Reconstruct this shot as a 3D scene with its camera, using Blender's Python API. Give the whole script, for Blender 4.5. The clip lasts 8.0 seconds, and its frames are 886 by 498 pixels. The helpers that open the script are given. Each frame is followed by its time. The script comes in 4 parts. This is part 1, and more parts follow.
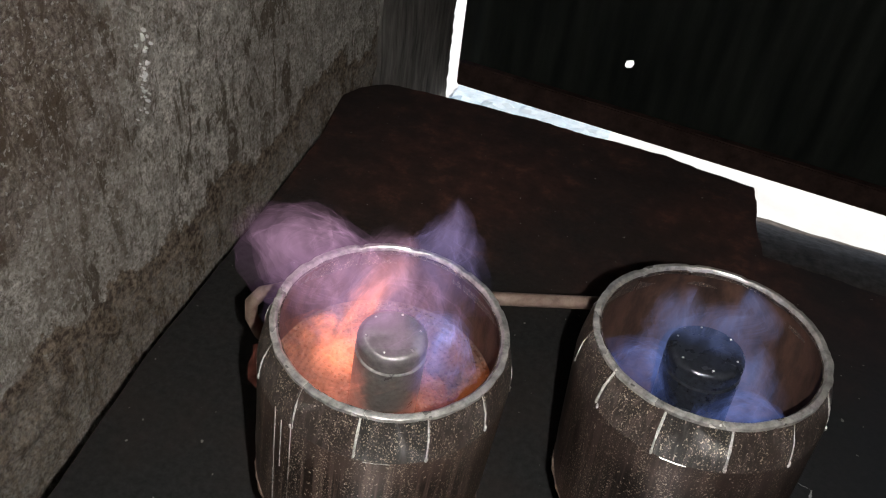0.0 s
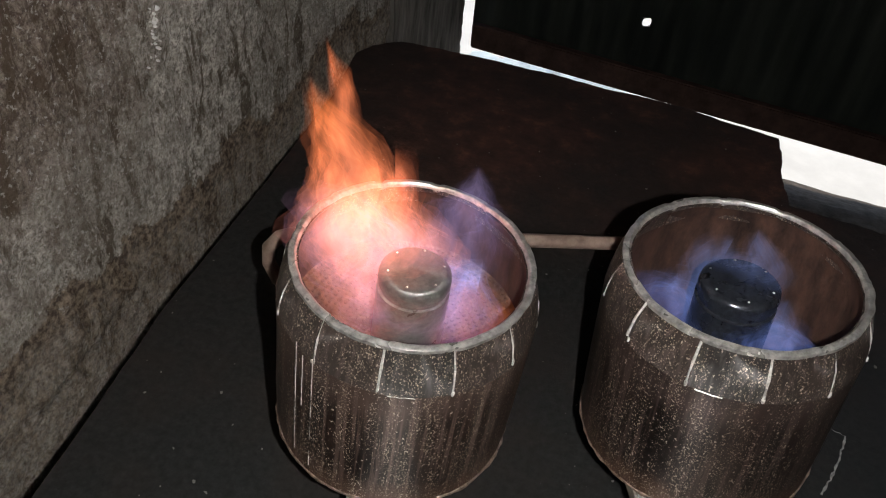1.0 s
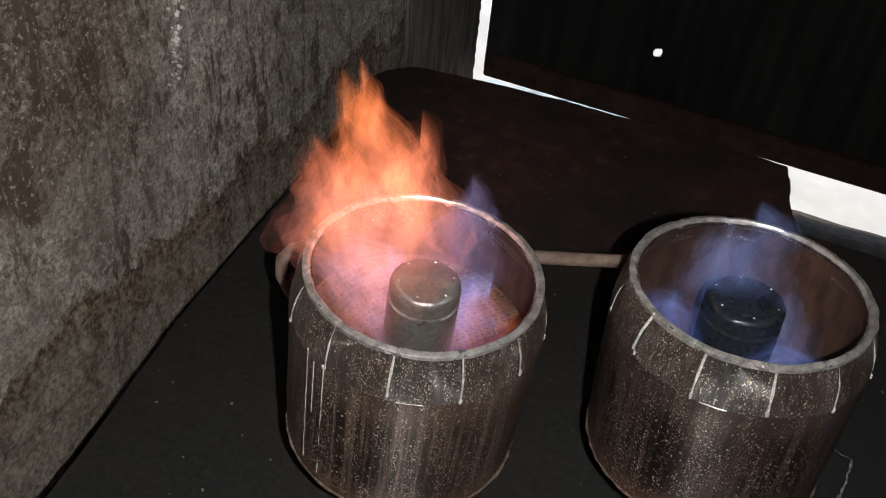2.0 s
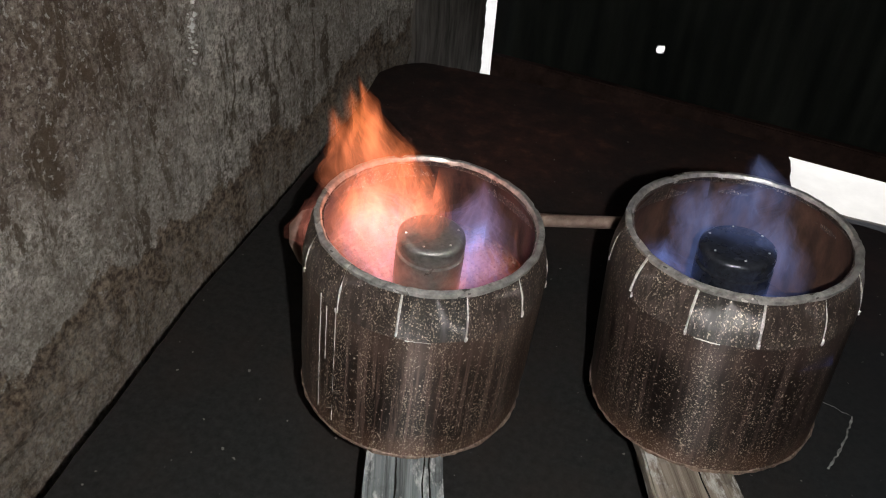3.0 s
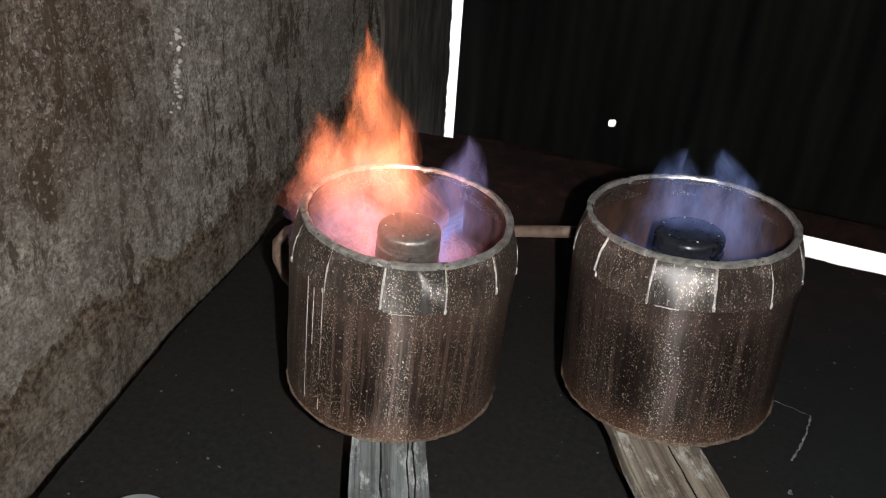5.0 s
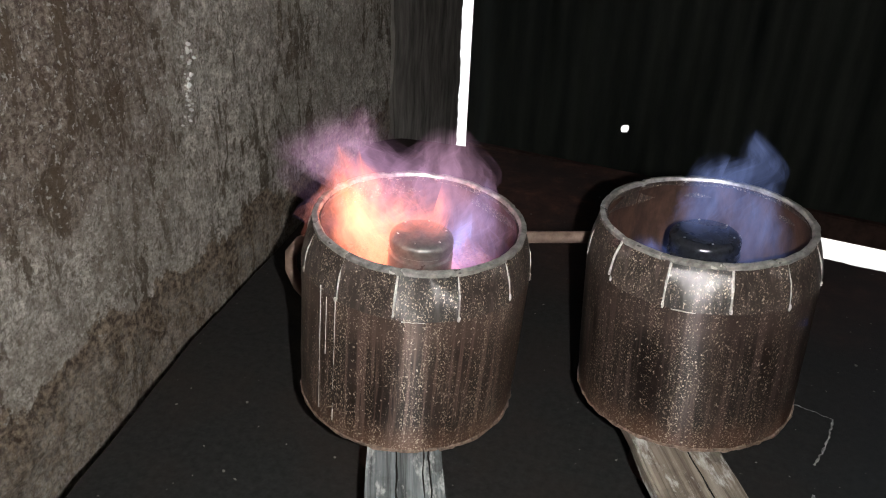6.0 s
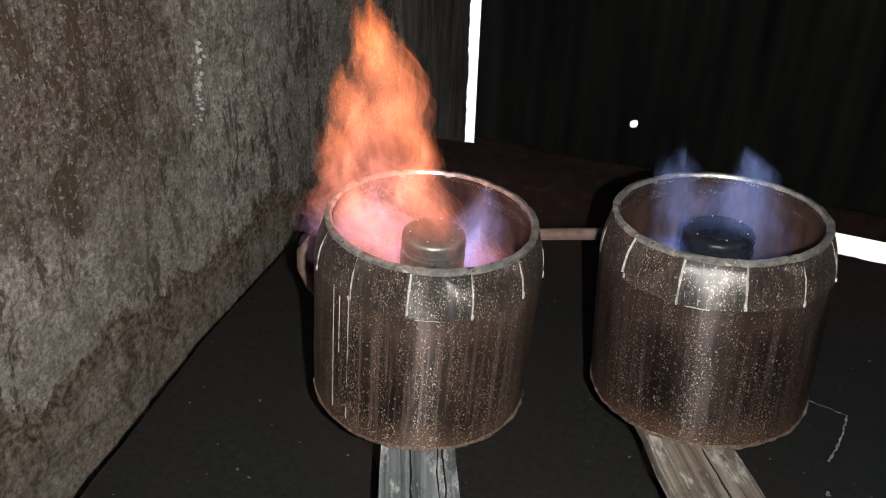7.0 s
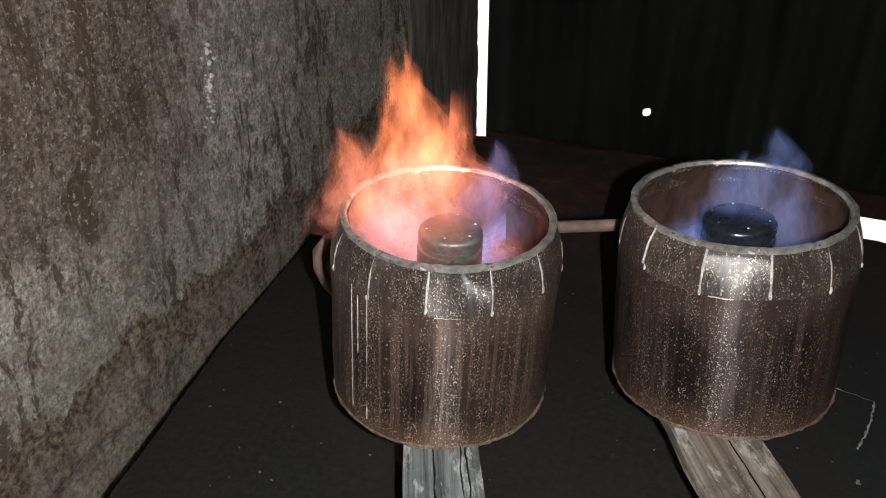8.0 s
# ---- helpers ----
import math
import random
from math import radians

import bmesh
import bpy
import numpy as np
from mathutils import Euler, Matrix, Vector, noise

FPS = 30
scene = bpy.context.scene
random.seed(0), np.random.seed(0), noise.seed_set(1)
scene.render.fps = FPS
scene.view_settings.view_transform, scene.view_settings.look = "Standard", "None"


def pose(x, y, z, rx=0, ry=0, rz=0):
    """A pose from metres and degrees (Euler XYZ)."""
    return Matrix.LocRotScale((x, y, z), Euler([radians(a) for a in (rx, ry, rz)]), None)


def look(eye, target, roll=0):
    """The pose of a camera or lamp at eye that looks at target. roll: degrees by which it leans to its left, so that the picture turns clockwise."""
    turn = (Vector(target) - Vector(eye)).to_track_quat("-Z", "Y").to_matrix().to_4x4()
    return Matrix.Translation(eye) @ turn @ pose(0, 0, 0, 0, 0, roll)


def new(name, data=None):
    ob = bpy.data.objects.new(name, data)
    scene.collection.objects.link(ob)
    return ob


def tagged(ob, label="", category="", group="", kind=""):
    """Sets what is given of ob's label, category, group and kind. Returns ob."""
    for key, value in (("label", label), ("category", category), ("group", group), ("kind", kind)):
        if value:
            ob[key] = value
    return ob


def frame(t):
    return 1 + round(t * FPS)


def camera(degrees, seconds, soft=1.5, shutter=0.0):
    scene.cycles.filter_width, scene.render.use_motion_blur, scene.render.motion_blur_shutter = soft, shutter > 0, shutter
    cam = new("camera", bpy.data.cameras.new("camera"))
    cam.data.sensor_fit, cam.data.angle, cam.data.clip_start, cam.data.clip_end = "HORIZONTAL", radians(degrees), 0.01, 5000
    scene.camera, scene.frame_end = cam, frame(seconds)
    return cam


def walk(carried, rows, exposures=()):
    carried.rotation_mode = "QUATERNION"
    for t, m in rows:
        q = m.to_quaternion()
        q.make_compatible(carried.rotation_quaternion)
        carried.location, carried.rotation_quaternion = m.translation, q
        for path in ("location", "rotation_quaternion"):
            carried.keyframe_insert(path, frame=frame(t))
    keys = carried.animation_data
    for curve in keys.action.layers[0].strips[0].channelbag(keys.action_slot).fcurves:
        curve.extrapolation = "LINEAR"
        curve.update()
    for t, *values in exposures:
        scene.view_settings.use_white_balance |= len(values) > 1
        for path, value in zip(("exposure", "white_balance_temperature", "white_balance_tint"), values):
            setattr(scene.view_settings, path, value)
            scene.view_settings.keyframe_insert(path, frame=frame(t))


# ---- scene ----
cam = camera(56.1, 8.0, 1.1)
METRES, EYE, TILT, LEAN, TURN = 0.25, 0.62, -39.15, -6.03, 19.5
ROWS = [
    (0.0, 0.0, 0.0, 0.0, 0.0, 0.0, -0.0),
    (0.5, -0.0004, 0.0377, -0.0612, 0.49, -2.44, 0.72),
    (1.0, -0.0275, 0.0738, -0.1276, 0.9, -1.31, 0.9),
    (1.5, -0.0314, 0.0436, -0.1671, 1.24, 0.69, 0.02),
    (1.7, -0.0295, 0.0328, -0.1700, 1.34, 0.71, -0.18),
    (2.8, -0.0121, -0.0084, -0.2538, 2.77, 1.37, 0.54),
    (3.0, -0.0037, -0.084, -0.3616, 2.52, 2.11, 0.99),
    (3.5, -0.0541, -0.261, -0.6108, 1.55, 4.2, 2.61),
    (4.0, -0.0829, -0.2417, -0.7351, 0.84, 5.5, 2.43),
    (4.5, -0.0592, -0.2172, -0.7306, 0.11, 7.66, 2.57),
    (4.7, -0.0516, -0.2245, -0.7213, 0.05, 8.64, 2.90),
    (5.8, -0.0518, -0.2355, -0.7204, 0.89, 10.24, 2.94),
    (6.0, -0.0432, -0.2105, -0.7256, 1.39, 10.31, 3.71),
    (6.5, -0.0515, -0.2181, -0.722, 1.64, 10.07, 3.82),
    (7.0, -0.0577, -0.2106, -0.7185, 1.96, 10.07, 3.94),
    (7.5, -0.0729, -0.202, -0.7117, 2.23, 9.97, 4.3),
    (8.0, -0.0681, -0.1853, -0.7072, 3.18, 9.79, 5.41),
]
walk(cam, [(t, pose(0, 0, EYE, TILT, LEAN, TURN) @ pose(METRES * x, METRES * y, METRES * z, 90 + pitch, roll, yaw)) for t, x, y, z, yaw, pitch, roll in ROWS],
     exposures=[(0.0, 0.0), (0.5, 0.0), (1.0, -0.18), (1.5, -0.2), (1.7, -0.3), (2.8, -0.15), (3.0, -0.15), (3.5, -0.05), (4.0, 0.12), (4.5, 0.3), (4.7, 0.0), (5.8, 0.4), (6.0, 0.3), (6.5, 0.2), (7.0, 0.1), (7.5, 0.22), (8.0, 0.15)])

# the phone torch that lights the shed goes along beside the lens
WAY = [(t, pose(0, 0, EYE, TILT, LEAN, TURN) @ pose(METRES * x, METRES * y, METRES * z, 90 + pitch, roll, yaw)) for t, x, y, z, yaw, pitch, roll in ROWS]
TORCH_OFFSET = pose(0.036, -0.006, 0.0)
TORCH = 29000.0

# ---- world, sun ----
world = bpy.data.worlds.new("daylight")
scene.world = world
world.use_nodes = True
wt = world.node_tree
sky = wt.nodes.new("ShaderNodeTexSky")
sky.sky_type = "NISHITA"
sky.sun_disc = False
sky.sun_elevation = radians(52)
sky.sun_rotation = radians(78)
wt.links.new(sky.outputs[0], wt.nodes["Background"].inputs[0])
wt.nodes["Background"].inputs[1].default_value = 0.15
sun = new("sun", bpy.data.lights.new("sun", "SUN"))
sun.data.energy, sun.data.angle, sun.data.color = 5.0, radians(0.5), (1.0, 0.96, 0.9)
sun.matrix_world = look((3.0, 0.2, 3.9), (0, 0, 0))
scene.cycles.transparent_max_bounces = 320


# ---- materials ----
def material(name):
    m = bpy.data.materials.new(name)
    m.use_nodes = True
    nt = m.node_tree
    return m, nt, nt.nodes["Principled BSDF"]


def node(nt, kind, inputs=(), **attrs):
    n = nt.nodes.new(kind)
    for k, v in attrs.items():
        setattr(n, k, v)
    for k, v in dict(inputs).items():
        if isinstance(v, bpy.types.NodeSocket):
            nt.links.new(v, n.inputs[k])
        else:
            n.inputs[k].default_value = v
    return n


def coords(nt, stretch=(1, 1, 1), shift=(0, 0, 0)):
    tc = node(nt, "ShaderNodeTexCoord")
    return node(nt, "ShaderNodeMapping", {"Vector": tc.outputs["Object"], "Scale": stretch, "Location": shift}).outputs[0]


def noise_tex(nt, vec, scale, detail=6.0, rough=0.6, distortion=0.0):
    return node(nt, "ShaderNodeTexNoise", {"Vector": vec, "Scale": scale, "Detail": detail, "Roughness": rough, "Distortion": distortion}).outputs["Fac"]


def ramp(nt, fac, stops):
    r = node(nt, "ShaderNodeValToRGB", {"Fac": fac})
    els = r.color_ramp.elements
    while len(els) < len(stops):
        els.new(0.5)
    for e, (p, c) in zip(els, stops):
        e.position = p
        e.color = (*c, 1) if len(c) == 3 else c
    return r.outputs["Color"]


def grey(v):
    return (v, v, v)


def mix(nt, fac, a, b, blend="MIX"):
    n = node(nt, "ShaderNodeMix", data_type="RGBA", blend_type=blend)
    for key, v in ((0, fac), (6, a), (7, b)):
        if isinstance(v, bpy.types.NodeSocket):
            nt.links.new(v, n.inputs[key])
        else:
            n.inputs[key].default_value = v if key == 0 else (*v, 1)
    return n.outputs[2]


def bump(nt, bsdf, height, strength=0.5, distance=0.002):
    b = node(nt, "ShaderNodeBump", {"Height": height, "Strength": strength, "Distance": distance})
    nt.links.new(b.outputs[0], bsdf.inputs["Normal"])


def plaster_material():
    m, nt, bsdf = material("weathered plaster")
    v = coords(nt)
    drip = coords(nt, (1, 1, 0.3))
    fine = noise_tex(nt, v, 210, 6, 0.72)
    mid = noise_tex(nt, v, 42, 7, 0.68)
    broad = noise_tex(nt, coords(nt, (1, 1, 1), (9, 4, 6)), 4.5, 6, 0.6)
    base = ramp(nt, fine, [(0.36, (0.2, 0.175, 0.148)), (0.46, (0.5, 0.46, 0.4)), (0.54, (0.7, 0.655, 0.585)), (0.64, (0.95, 0.91, 0.84))])
    base = mix(nt, ramp(nt, mid, [(0.42, grey(0.0)), (0.62, grey(0.62))]), base, (0.24, 0.2, 0.16))
    base = mix(nt, ramp(nt, broad, [(0.42, grey(0)), (0.6, grey(0.42))]), base, (0.26, 0.225, 0.185))
    pits = ramp(nt, noise_tex(nt, coords(nt, (1, 1, 0.8), (1, 2, 3)), 300, 2, 0.5), [(0.6, grey(0)), (0.68, grey(0.6))])
    base = mix(nt, pits, base, (0.13, 0.11, 0.09))
    # an old brown soak high on the wall, ragged at its edge
    centre = node(nt, "ShaderNodeVectorMath", {0: v, 1: (-0.46, 0.40, 0.31)}, operation="DISTANCE")
    edge = node(nt, "ShaderNodeMath", {0: noise_tex(nt, v, 12, 9, 0.72), 1: 0.42}, operation="MULTIPLY")
    reach = node(nt, "ShaderNodeMath", {0: centre.outputs["Value"], 1: edge.outputs[0]}, operation="ADD")
    soak = ramp(nt, reach.outputs[0], [(0.28, grey(0.95)), (0.34, grey(0.8)), (0.38, grey(0.35)), (0.43, grey(0))])
    base = mix(nt, soak, base, mix(nt, ramp(nt, noise_tex(nt, v, 170, 7, 0.75), [(0.42, grey(0)), (0.66, grey(1))]), (0.095, 0.066, 0.052), (0.4, 0.34, 0.28)))
    # brown runs, thick in some stretches of the wall and few in others
    where = ramp(nt, noise_tex(nt, coords(nt, (1, 1, 0.6), (2, 7, 1)), 7, 4, 0.6), [(0.38, grey(0.2)), (0.52, grey(1))])
    run = ramp(nt, noise_tex(nt, drip, 42, 8, 0.7, 0.5), [(0.52, grey(0)), (0.57, grey(0.85))])
    base = mix(nt, mix(nt, 1.0, run, where, "MULTIPLY"), base, (0.105, 0.076, 0.05))
    thin = ramp(nt, noise_tex(nt, coords(nt, (1, 1, 0.42), (3, 1, 2)), 85, 6, 0.66), [(0.55, grey(0)), (0.61, grey(0.62))])
    base = mix(nt, mix(nt, 1.0, thin, where, "MULTIPLY"), base, (0.13, 0.098, 0.072))
    fleck = ramp(nt, noise_tex(nt, v, 200, 3, 0.6), [(0.585, grey(0)), (0.67, grey(0.42))])
    base = mix(nt, fleck, base, (0.88, 0.86, 0.81))
    # rising damp: the wall's foot is brown below a ragged tide line, which climbs towards the corner; darkest along the line
    sep = node(nt, "ShaderNodeSeparateXYZ", {0: v})
    climb = node(nt, "ShaderNodeMath", {0: sep.outputs[1], 1: 0.05}, operation="MULTIPLY")
    wave = node(nt, "ShaderNodeMath", {0: noise_tex(nt, v, 9, 9, 0.68), 1: 0.2, 2: climb.outputs[0]}, operation="MULTIPLY_ADD")
    height = node(nt, "ShaderNodeMath", {0: sep.outputs[2], 1: wave.outputs[0]}, operation="SUBTRACT").outputs[0]
    tide = ramp(nt, node(nt, "ShaderNodeMapRange", {"Value": height, "From Min": -0.26, "From Max": -0.06}).outputs[0], [(0.3, grey(0.5)), (0.6, grey(0.6)), (0.72, grey(0.92)), (0.775, grey(0.9)), (0.80, grey(0))])
    damp = mix(nt, ramp(nt, noise_tex(nt, v, 130, 6, 0.7), [(0.42, grey(0)), (0.66, grey(1))]), (0.07, 0.046, 0.032), (0.44, 0.345, 0.25))
    base = mix(nt, tide, base, damp)
    nt.links.new(base, bsdf.inputs["Base Color"])
    bsdf.inputs["Roughness"].default_value = 0.92
    bsdf.inputs["Specular IOR Level"].default_value = 0.2
    rough = mix(nt, 0.45, fine, mid)
    bump(nt, bsdf, rough, 1.0, 0.007)
    return m


def bench_material():
    m, nt, bsdf = material("blackened rusty sheet steel")
    v = coords(nt)
    big = noise_tex(nt, v, 3.2, 5, 0.6)
    fine = noise_tex(nt, v, 140, 8, 0.7)
    sep = node(nt, "ShaderNodeSeparateXYZ", {0: node(nt, "ShaderNodeTexCoord").outputs["Object"]})
    black = ramp(nt, fine, [(0.3, (0.0078, 0.0088, 0.0088)), (0.7, (0.026, 0.0275, 0.027))])
    rust = ramp(nt, noise_tex(nt, v, 30, 8, 0.7), [(0.3, (0.032, 0.018, 0.016)), (0.55, (0.08, 0.037, 0.029)), (0.72, (0.18, 0.075, 0.052))])
    # the rust has eaten in from the back edge, in patches
    far = node(nt, "ShaderNodeMapRange", {"Value": sep.outputs[1], "From Min": 0.55, "From Max": 0.85})
    reach = node(nt, "ShaderNodeMath", {0: far.outputs[0], 1: big}, operation="MULTIPLY")
    spread = ramp(nt, noise_tex(nt, coords(nt, (1, 1, 1), (5, 2, 0)), 5.5, 4, 0.55), [(0.40, grey(0.35)), (0.56, grey(1))])
    patchy = mix(nt, 1.0, ramp(nt, reach.outputs[0], [(0.2, grey(0.06)), (0.5, grey(1))]), spread, "MULTIPLY")
    col = mix(nt, patchy, black, rust)
    brown = ramp(nt, noise_tex(nt, coords(nt, (1, 1, 1), (1, 8, 0)), 9, 6, 0.62), [(0.48, grey(0)), (0.66, grey(0.5))])
    col = mix(nt, brown, col, (0.027, 0.02, 0.0165))
    # towards its free end the sheet turns bluish grey
    end = node(nt, "ShaderNodeMapRange", {"Value": sep.outputs[0], "From Min": 0.12, "From Max": 0.3})
    grey_end = node(nt, "ShaderNodeMath", {0: end.outputs[0], 1: big}, operation="MULTIPLY")
    col = mix(nt, grey_end.outputs[0], col, (0.028, 0.032, 0.037))
    speck = ramp(nt, noise_tex(nt, v, 150, 2, 0.4), [(0.745, grey(0)), (0.775, grey(0.8))])
    col = mix(nt, speck, col, (0.25, 0.24, 0.22))
    nt.links.new(col, bsdf.inputs["Base Color"])
    bsdf.inputs["Roughness"].default_value = 0.75
    bsdf.inputs["Specular IOR Level"].default_value = 0.25
    bump(nt, bsdf, fine, 0.4, 0.002)
    return m


def scale_steel_material(name, tint, streak=1.0, specks=1.0):
    """Dark mill-scale steel: brown bloom, upright drawing lines, a dusty band under the petals, rust at the foot, bright rubbed specks in upright trails."""
    m, nt, bsdf = material(name)
    k = 1.7 + tint[0] * 60
    v = coords(nt, (1, 1, 1), (k, 2 * k, 0.6))
    lines = noise_tex(nt, coords(nt, (1, 1, 0.03), (k, k, 0.37)), 230, 4, 0.62)
    broad = noise_tex(nt, coords(nt, (1, 1, 0.1), (2 * k, k, 0.9)), 40, 4, 0.55)
    fine = noise_tex(nt, v, 420, 6, 0.7)
    bloom = noise_tex(nt, v, 30, 7, 0.68)
    dark = tuple(c * 0.22 for c in tint)
    pale = (tint[0] * 2.4, tint[1] * 2.7, tint[2] * 2.9)
    col = mix(nt, ramp(nt, bloom, [(0.36, grey(0.05)), (0.62, grey(1))]), dark, tint)
    col = mix(nt, ramp(nt, broad, [(0.40, grey(0.7)), (0.52, grey(0.0))]), col, dark)
    col = mix(nt, ramp(nt, lines, [(0.49, grey(0)), (0.6, grey(0.6 * streak))]), col, pale)
    sep = node(nt, "ShaderNodeSeparateXYZ", {0: node(nt, "ShaderNodeTexCoord").outputs["Object"]})
    wave = node(nt, "ShaderNodeMath", {0: bloom, 1: 0.03, 2: sep.outputs[2]}, operation="MULTIPLY_ADD").outputs[0]
    dusty = ramp(nt, node(nt, "ShaderNodeMapRange", {"Value": wave, "From Min": -0.05, "From Max": 0.0}).outputs[0], [(0.0, grey(0)), (0.36, grey(0.5)), (0.62, grey(0.36)), (0.9, grey(0.2))])
    col = mix(nt, dusty, col, pale)
    low = node(nt, "ShaderNodeMapRange", {"Value": sep.outputs[2], "From Min": -0.112, "From Max": -0.153})
    rusty = node(nt, "ShaderNodeMath", {0: low.outputs[0], 1: bloom}, operation="MULTIPLY")
    col = mix(nt, ramp(nt, rusty.outputs[0], [(0.16, grey(0)), (0.6, grey(0.9))]), col, (0.15, 0.075, 0.047))
    trail = ramp(nt, noise_tex(nt, coords(nt, (1, 1, 0.14), (k, 0, 0)), 95, 5, 0.7), [(0.43, grey(0.0)), (0.56, grey(1))])
    foot = node(nt, "ShaderNodeMath", {0: low.outputs[0], 1: 0.4}, operation="MULTIPLY")
    trail = node(nt, "ShaderNodeMath", {0: trail, 1: foot.outputs[0]}, operation="ADD", use_clamp=True).outputs[0]
    small = ramp(nt, noise_tex(nt, coords(nt, (1, 1, 0.75), (k, 5, 1)), 1000, 3, 0.6), [(0.57, grey(0)), (0.65, grey(1.0 * specks))])
    big = ramp(nt, noise_tex(nt, coords(nt, (1, 1, 0.7), (4, k, 2)), 620, 2, 0.5), [(0.645, grey(0)), (0.70, grey(0.85 * specks))])
    col = mix(nt, mix(nt, 1.0, small, trail, "MULTIPLY"), col, (0.62, 0.5, 0.38))
    col = mix(nt, big, col, (0.6, 0.5, 0.4))
    nt.links.new(col, bsdf.inputs["Base Color"])
    nt.links.new(ramp(nt, bloom, [(0.3, grey(0.29)), (0.7, grey(0.44))]), bsdf.inputs["Roughness"])
    bsdf.inputs["Metallic"].default_value = 0.35
    # rolled round the pipe: the gloss draws out up and down
    bsdf.inputs["Anisotropic"].default_value = 0.95
    bsdf.inputs["Anisotropic Rotation"].default_value = 0.25
    around = node(nt, "ShaderNodeTangent", direction_type="RADIAL", axis="Z")
    nt.links.new(around.outputs[0], bsdf.inputs["Tangent"])
    bsdf.inputs["Coat Weight"].default_value = 0.25
    bsdf.inputs["Coat Roughness"].default_value = 0.27
    bsdf.inputs["Specular IOR Level"].default_value = 0.62
    bump(nt, bsdf, mix(nt, 0.5, fine, lines), 0.22, 0.0006)
    return m


def plain_metal(name, colour, rough, metallic=1.0, grain=300, var=0.5, aniso=0.0):
    m, nt, bsdf = material(name)
    v = coords(nt)
    n = noise_tex(nt, v, grain, 6, 0.65)
    lo = tuple(c * (1 - var) for c in colour)
    hi = tuple(min(1, c * (1 + var)) for c in colour)
    col = ramp(nt, n, [(0.3, lo), (0.7, hi)])
    blot = noise_tex(nt, v, grain / 9, 4, 0.6)
    col = mix(nt, ramp(nt, blot, [(0.45, grey(0)), (0.7, grey(0.6))]), col, lo)
    nt.links.new(col, bsdf.inputs["Base Color"])
    nt.links.new(ramp(nt, blot, [(0.3, grey(max(0.05, rough - 0.1))), (0.7, grey(min(1, rough + 0.15)))]), bsdf.inputs["Roughness"])
    bsdf.inputs["Metallic"].default_value = metallic
    if aniso:
        bsdf.inputs["Anisotropic"].default_value = aniso
        tan = node(nt, "ShaderNodeTangent", direction_type="RADIAL", axis="Z")
        nt.links.new(tan.outputs[0], bsdf.inputs["Tangent"])
    bump(nt, bsdf, n, 0.25, 0.0005)
    return m


def wood_material(name, light, dark):
    m, nt, bsdf = material(name)
    along = coords(nt, (1, 0.022, 1))
    v = coords(nt)
    rings = noise_tex(nt, along, 190, 6, 0.7, 0.4)
    wear = noise_tex(nt, v, 22, 6, 0.65)
    col = ramp(nt, rings, [(0.38, dark), (0.5, tuple((a + b) / 2 for a, b in zip(light, dark))), (0.66, light)])
    col = mix(nt, ramp(nt, wear, [(0.48, grey(0)), (0.66, grey(0.8))]), col, tuple(c * 0.3 for c in dark))
    white = ramp(nt, noise_tex(nt, coords(nt, (1, 0.35, 1)), 60, 7, 0.75), [(0.53, grey(0)), (0.62, grey(0.8))])
    col = mix(nt, white, col, (0.55, 0.55, 0.53))
    nt.links.new(col, bsdf.inputs["Base Color"])
    bsdf.inputs["Roughness"].default_value = 0.6
    bump(nt, bsdf, rings, 0.5, 0.001)
    return m


def plain_surface(name, lo, hi, scale, rough=0.85, stretch=(1, 1, 1)):
    m, nt, bsdf = material(name)
    v = coords(nt, stretch)
    n = noise_tex(nt, v, scale, 7, 0.65)
    nt.links.new(ramp(nt, n, [(0.3, lo), (0.7, hi)]), bsdf.inputs["Base Color"])
    bsdf.inputs["Roughness"].default_value = rough
    bsdf.inputs["Specular IOR Level"].default_value = 0.25
    bump(nt, bsdf, n, 0.4, 0.002)
    return m


def flame_material(name, low, middle, high, strength, length, break_scale=45, cut=(0.32, 0.7)):
    """Burning gas: clear, and giving off light in streaks that thin out towards the tip."""
    m = bpy.data.materials.new(name)
    m.use_nodes = True
    nt = m.node_tree
    nt.nodes.clear()
    tc = node(nt, "ShaderNodeTexCoord")
    sep = node(nt, "ShaderNodeSeparateXYZ", {0: tc.outputs["Object"]})
    h = node(nt, "ShaderNodeMath", {0: sep.outputs[2], 1: length}, operation="DIVIDE").outputs[0]
    vec = node(nt, "ShaderNodeMapping", {"Vector": tc.outputs["Object"], "Scale": (1, 1, 0.42)}).outputs[0]
    n = noise_tex(nt, vec, break_scale, 2, 0.5, 1.4)
    streaks = ramp(nt, n, [(cut[0], grey(0.12)), (cut[1], grey(1))])
    colour = ramp(nt, h, [(0.0, low), (0.45, middle), (0.95, high)])
    fade = ramp(nt, h, [(0.0, grey(0.0)), (0.12, grey(0.1)), (0.38, grey(0.36)), (0.6, grey(1)), (0.78, grey(0.75)), (0.92, grey(0.28)), (1.0, grey(0.0))])
    power = mix(nt, 1.0, streaks, fade, "MULTIPLY")
    amount = node(nt, "ShaderNodeMath", {0: power, 1: strength}, operation="MULTIPLY")
    em = node(nt, "ShaderNodeEmission", {"Color": colour, "Strength": amount.outputs[0]})
    clear = node(nt, "ShaderNodeBsdfTransparent")
    add = node(nt, "ShaderNodeAddShader", {0: em.outputs[0], 1: clear.outputs[0]})
    out = node(nt, "ShaderNodeOutputMaterial", {"Surface": add.outputs[0]})
    return m


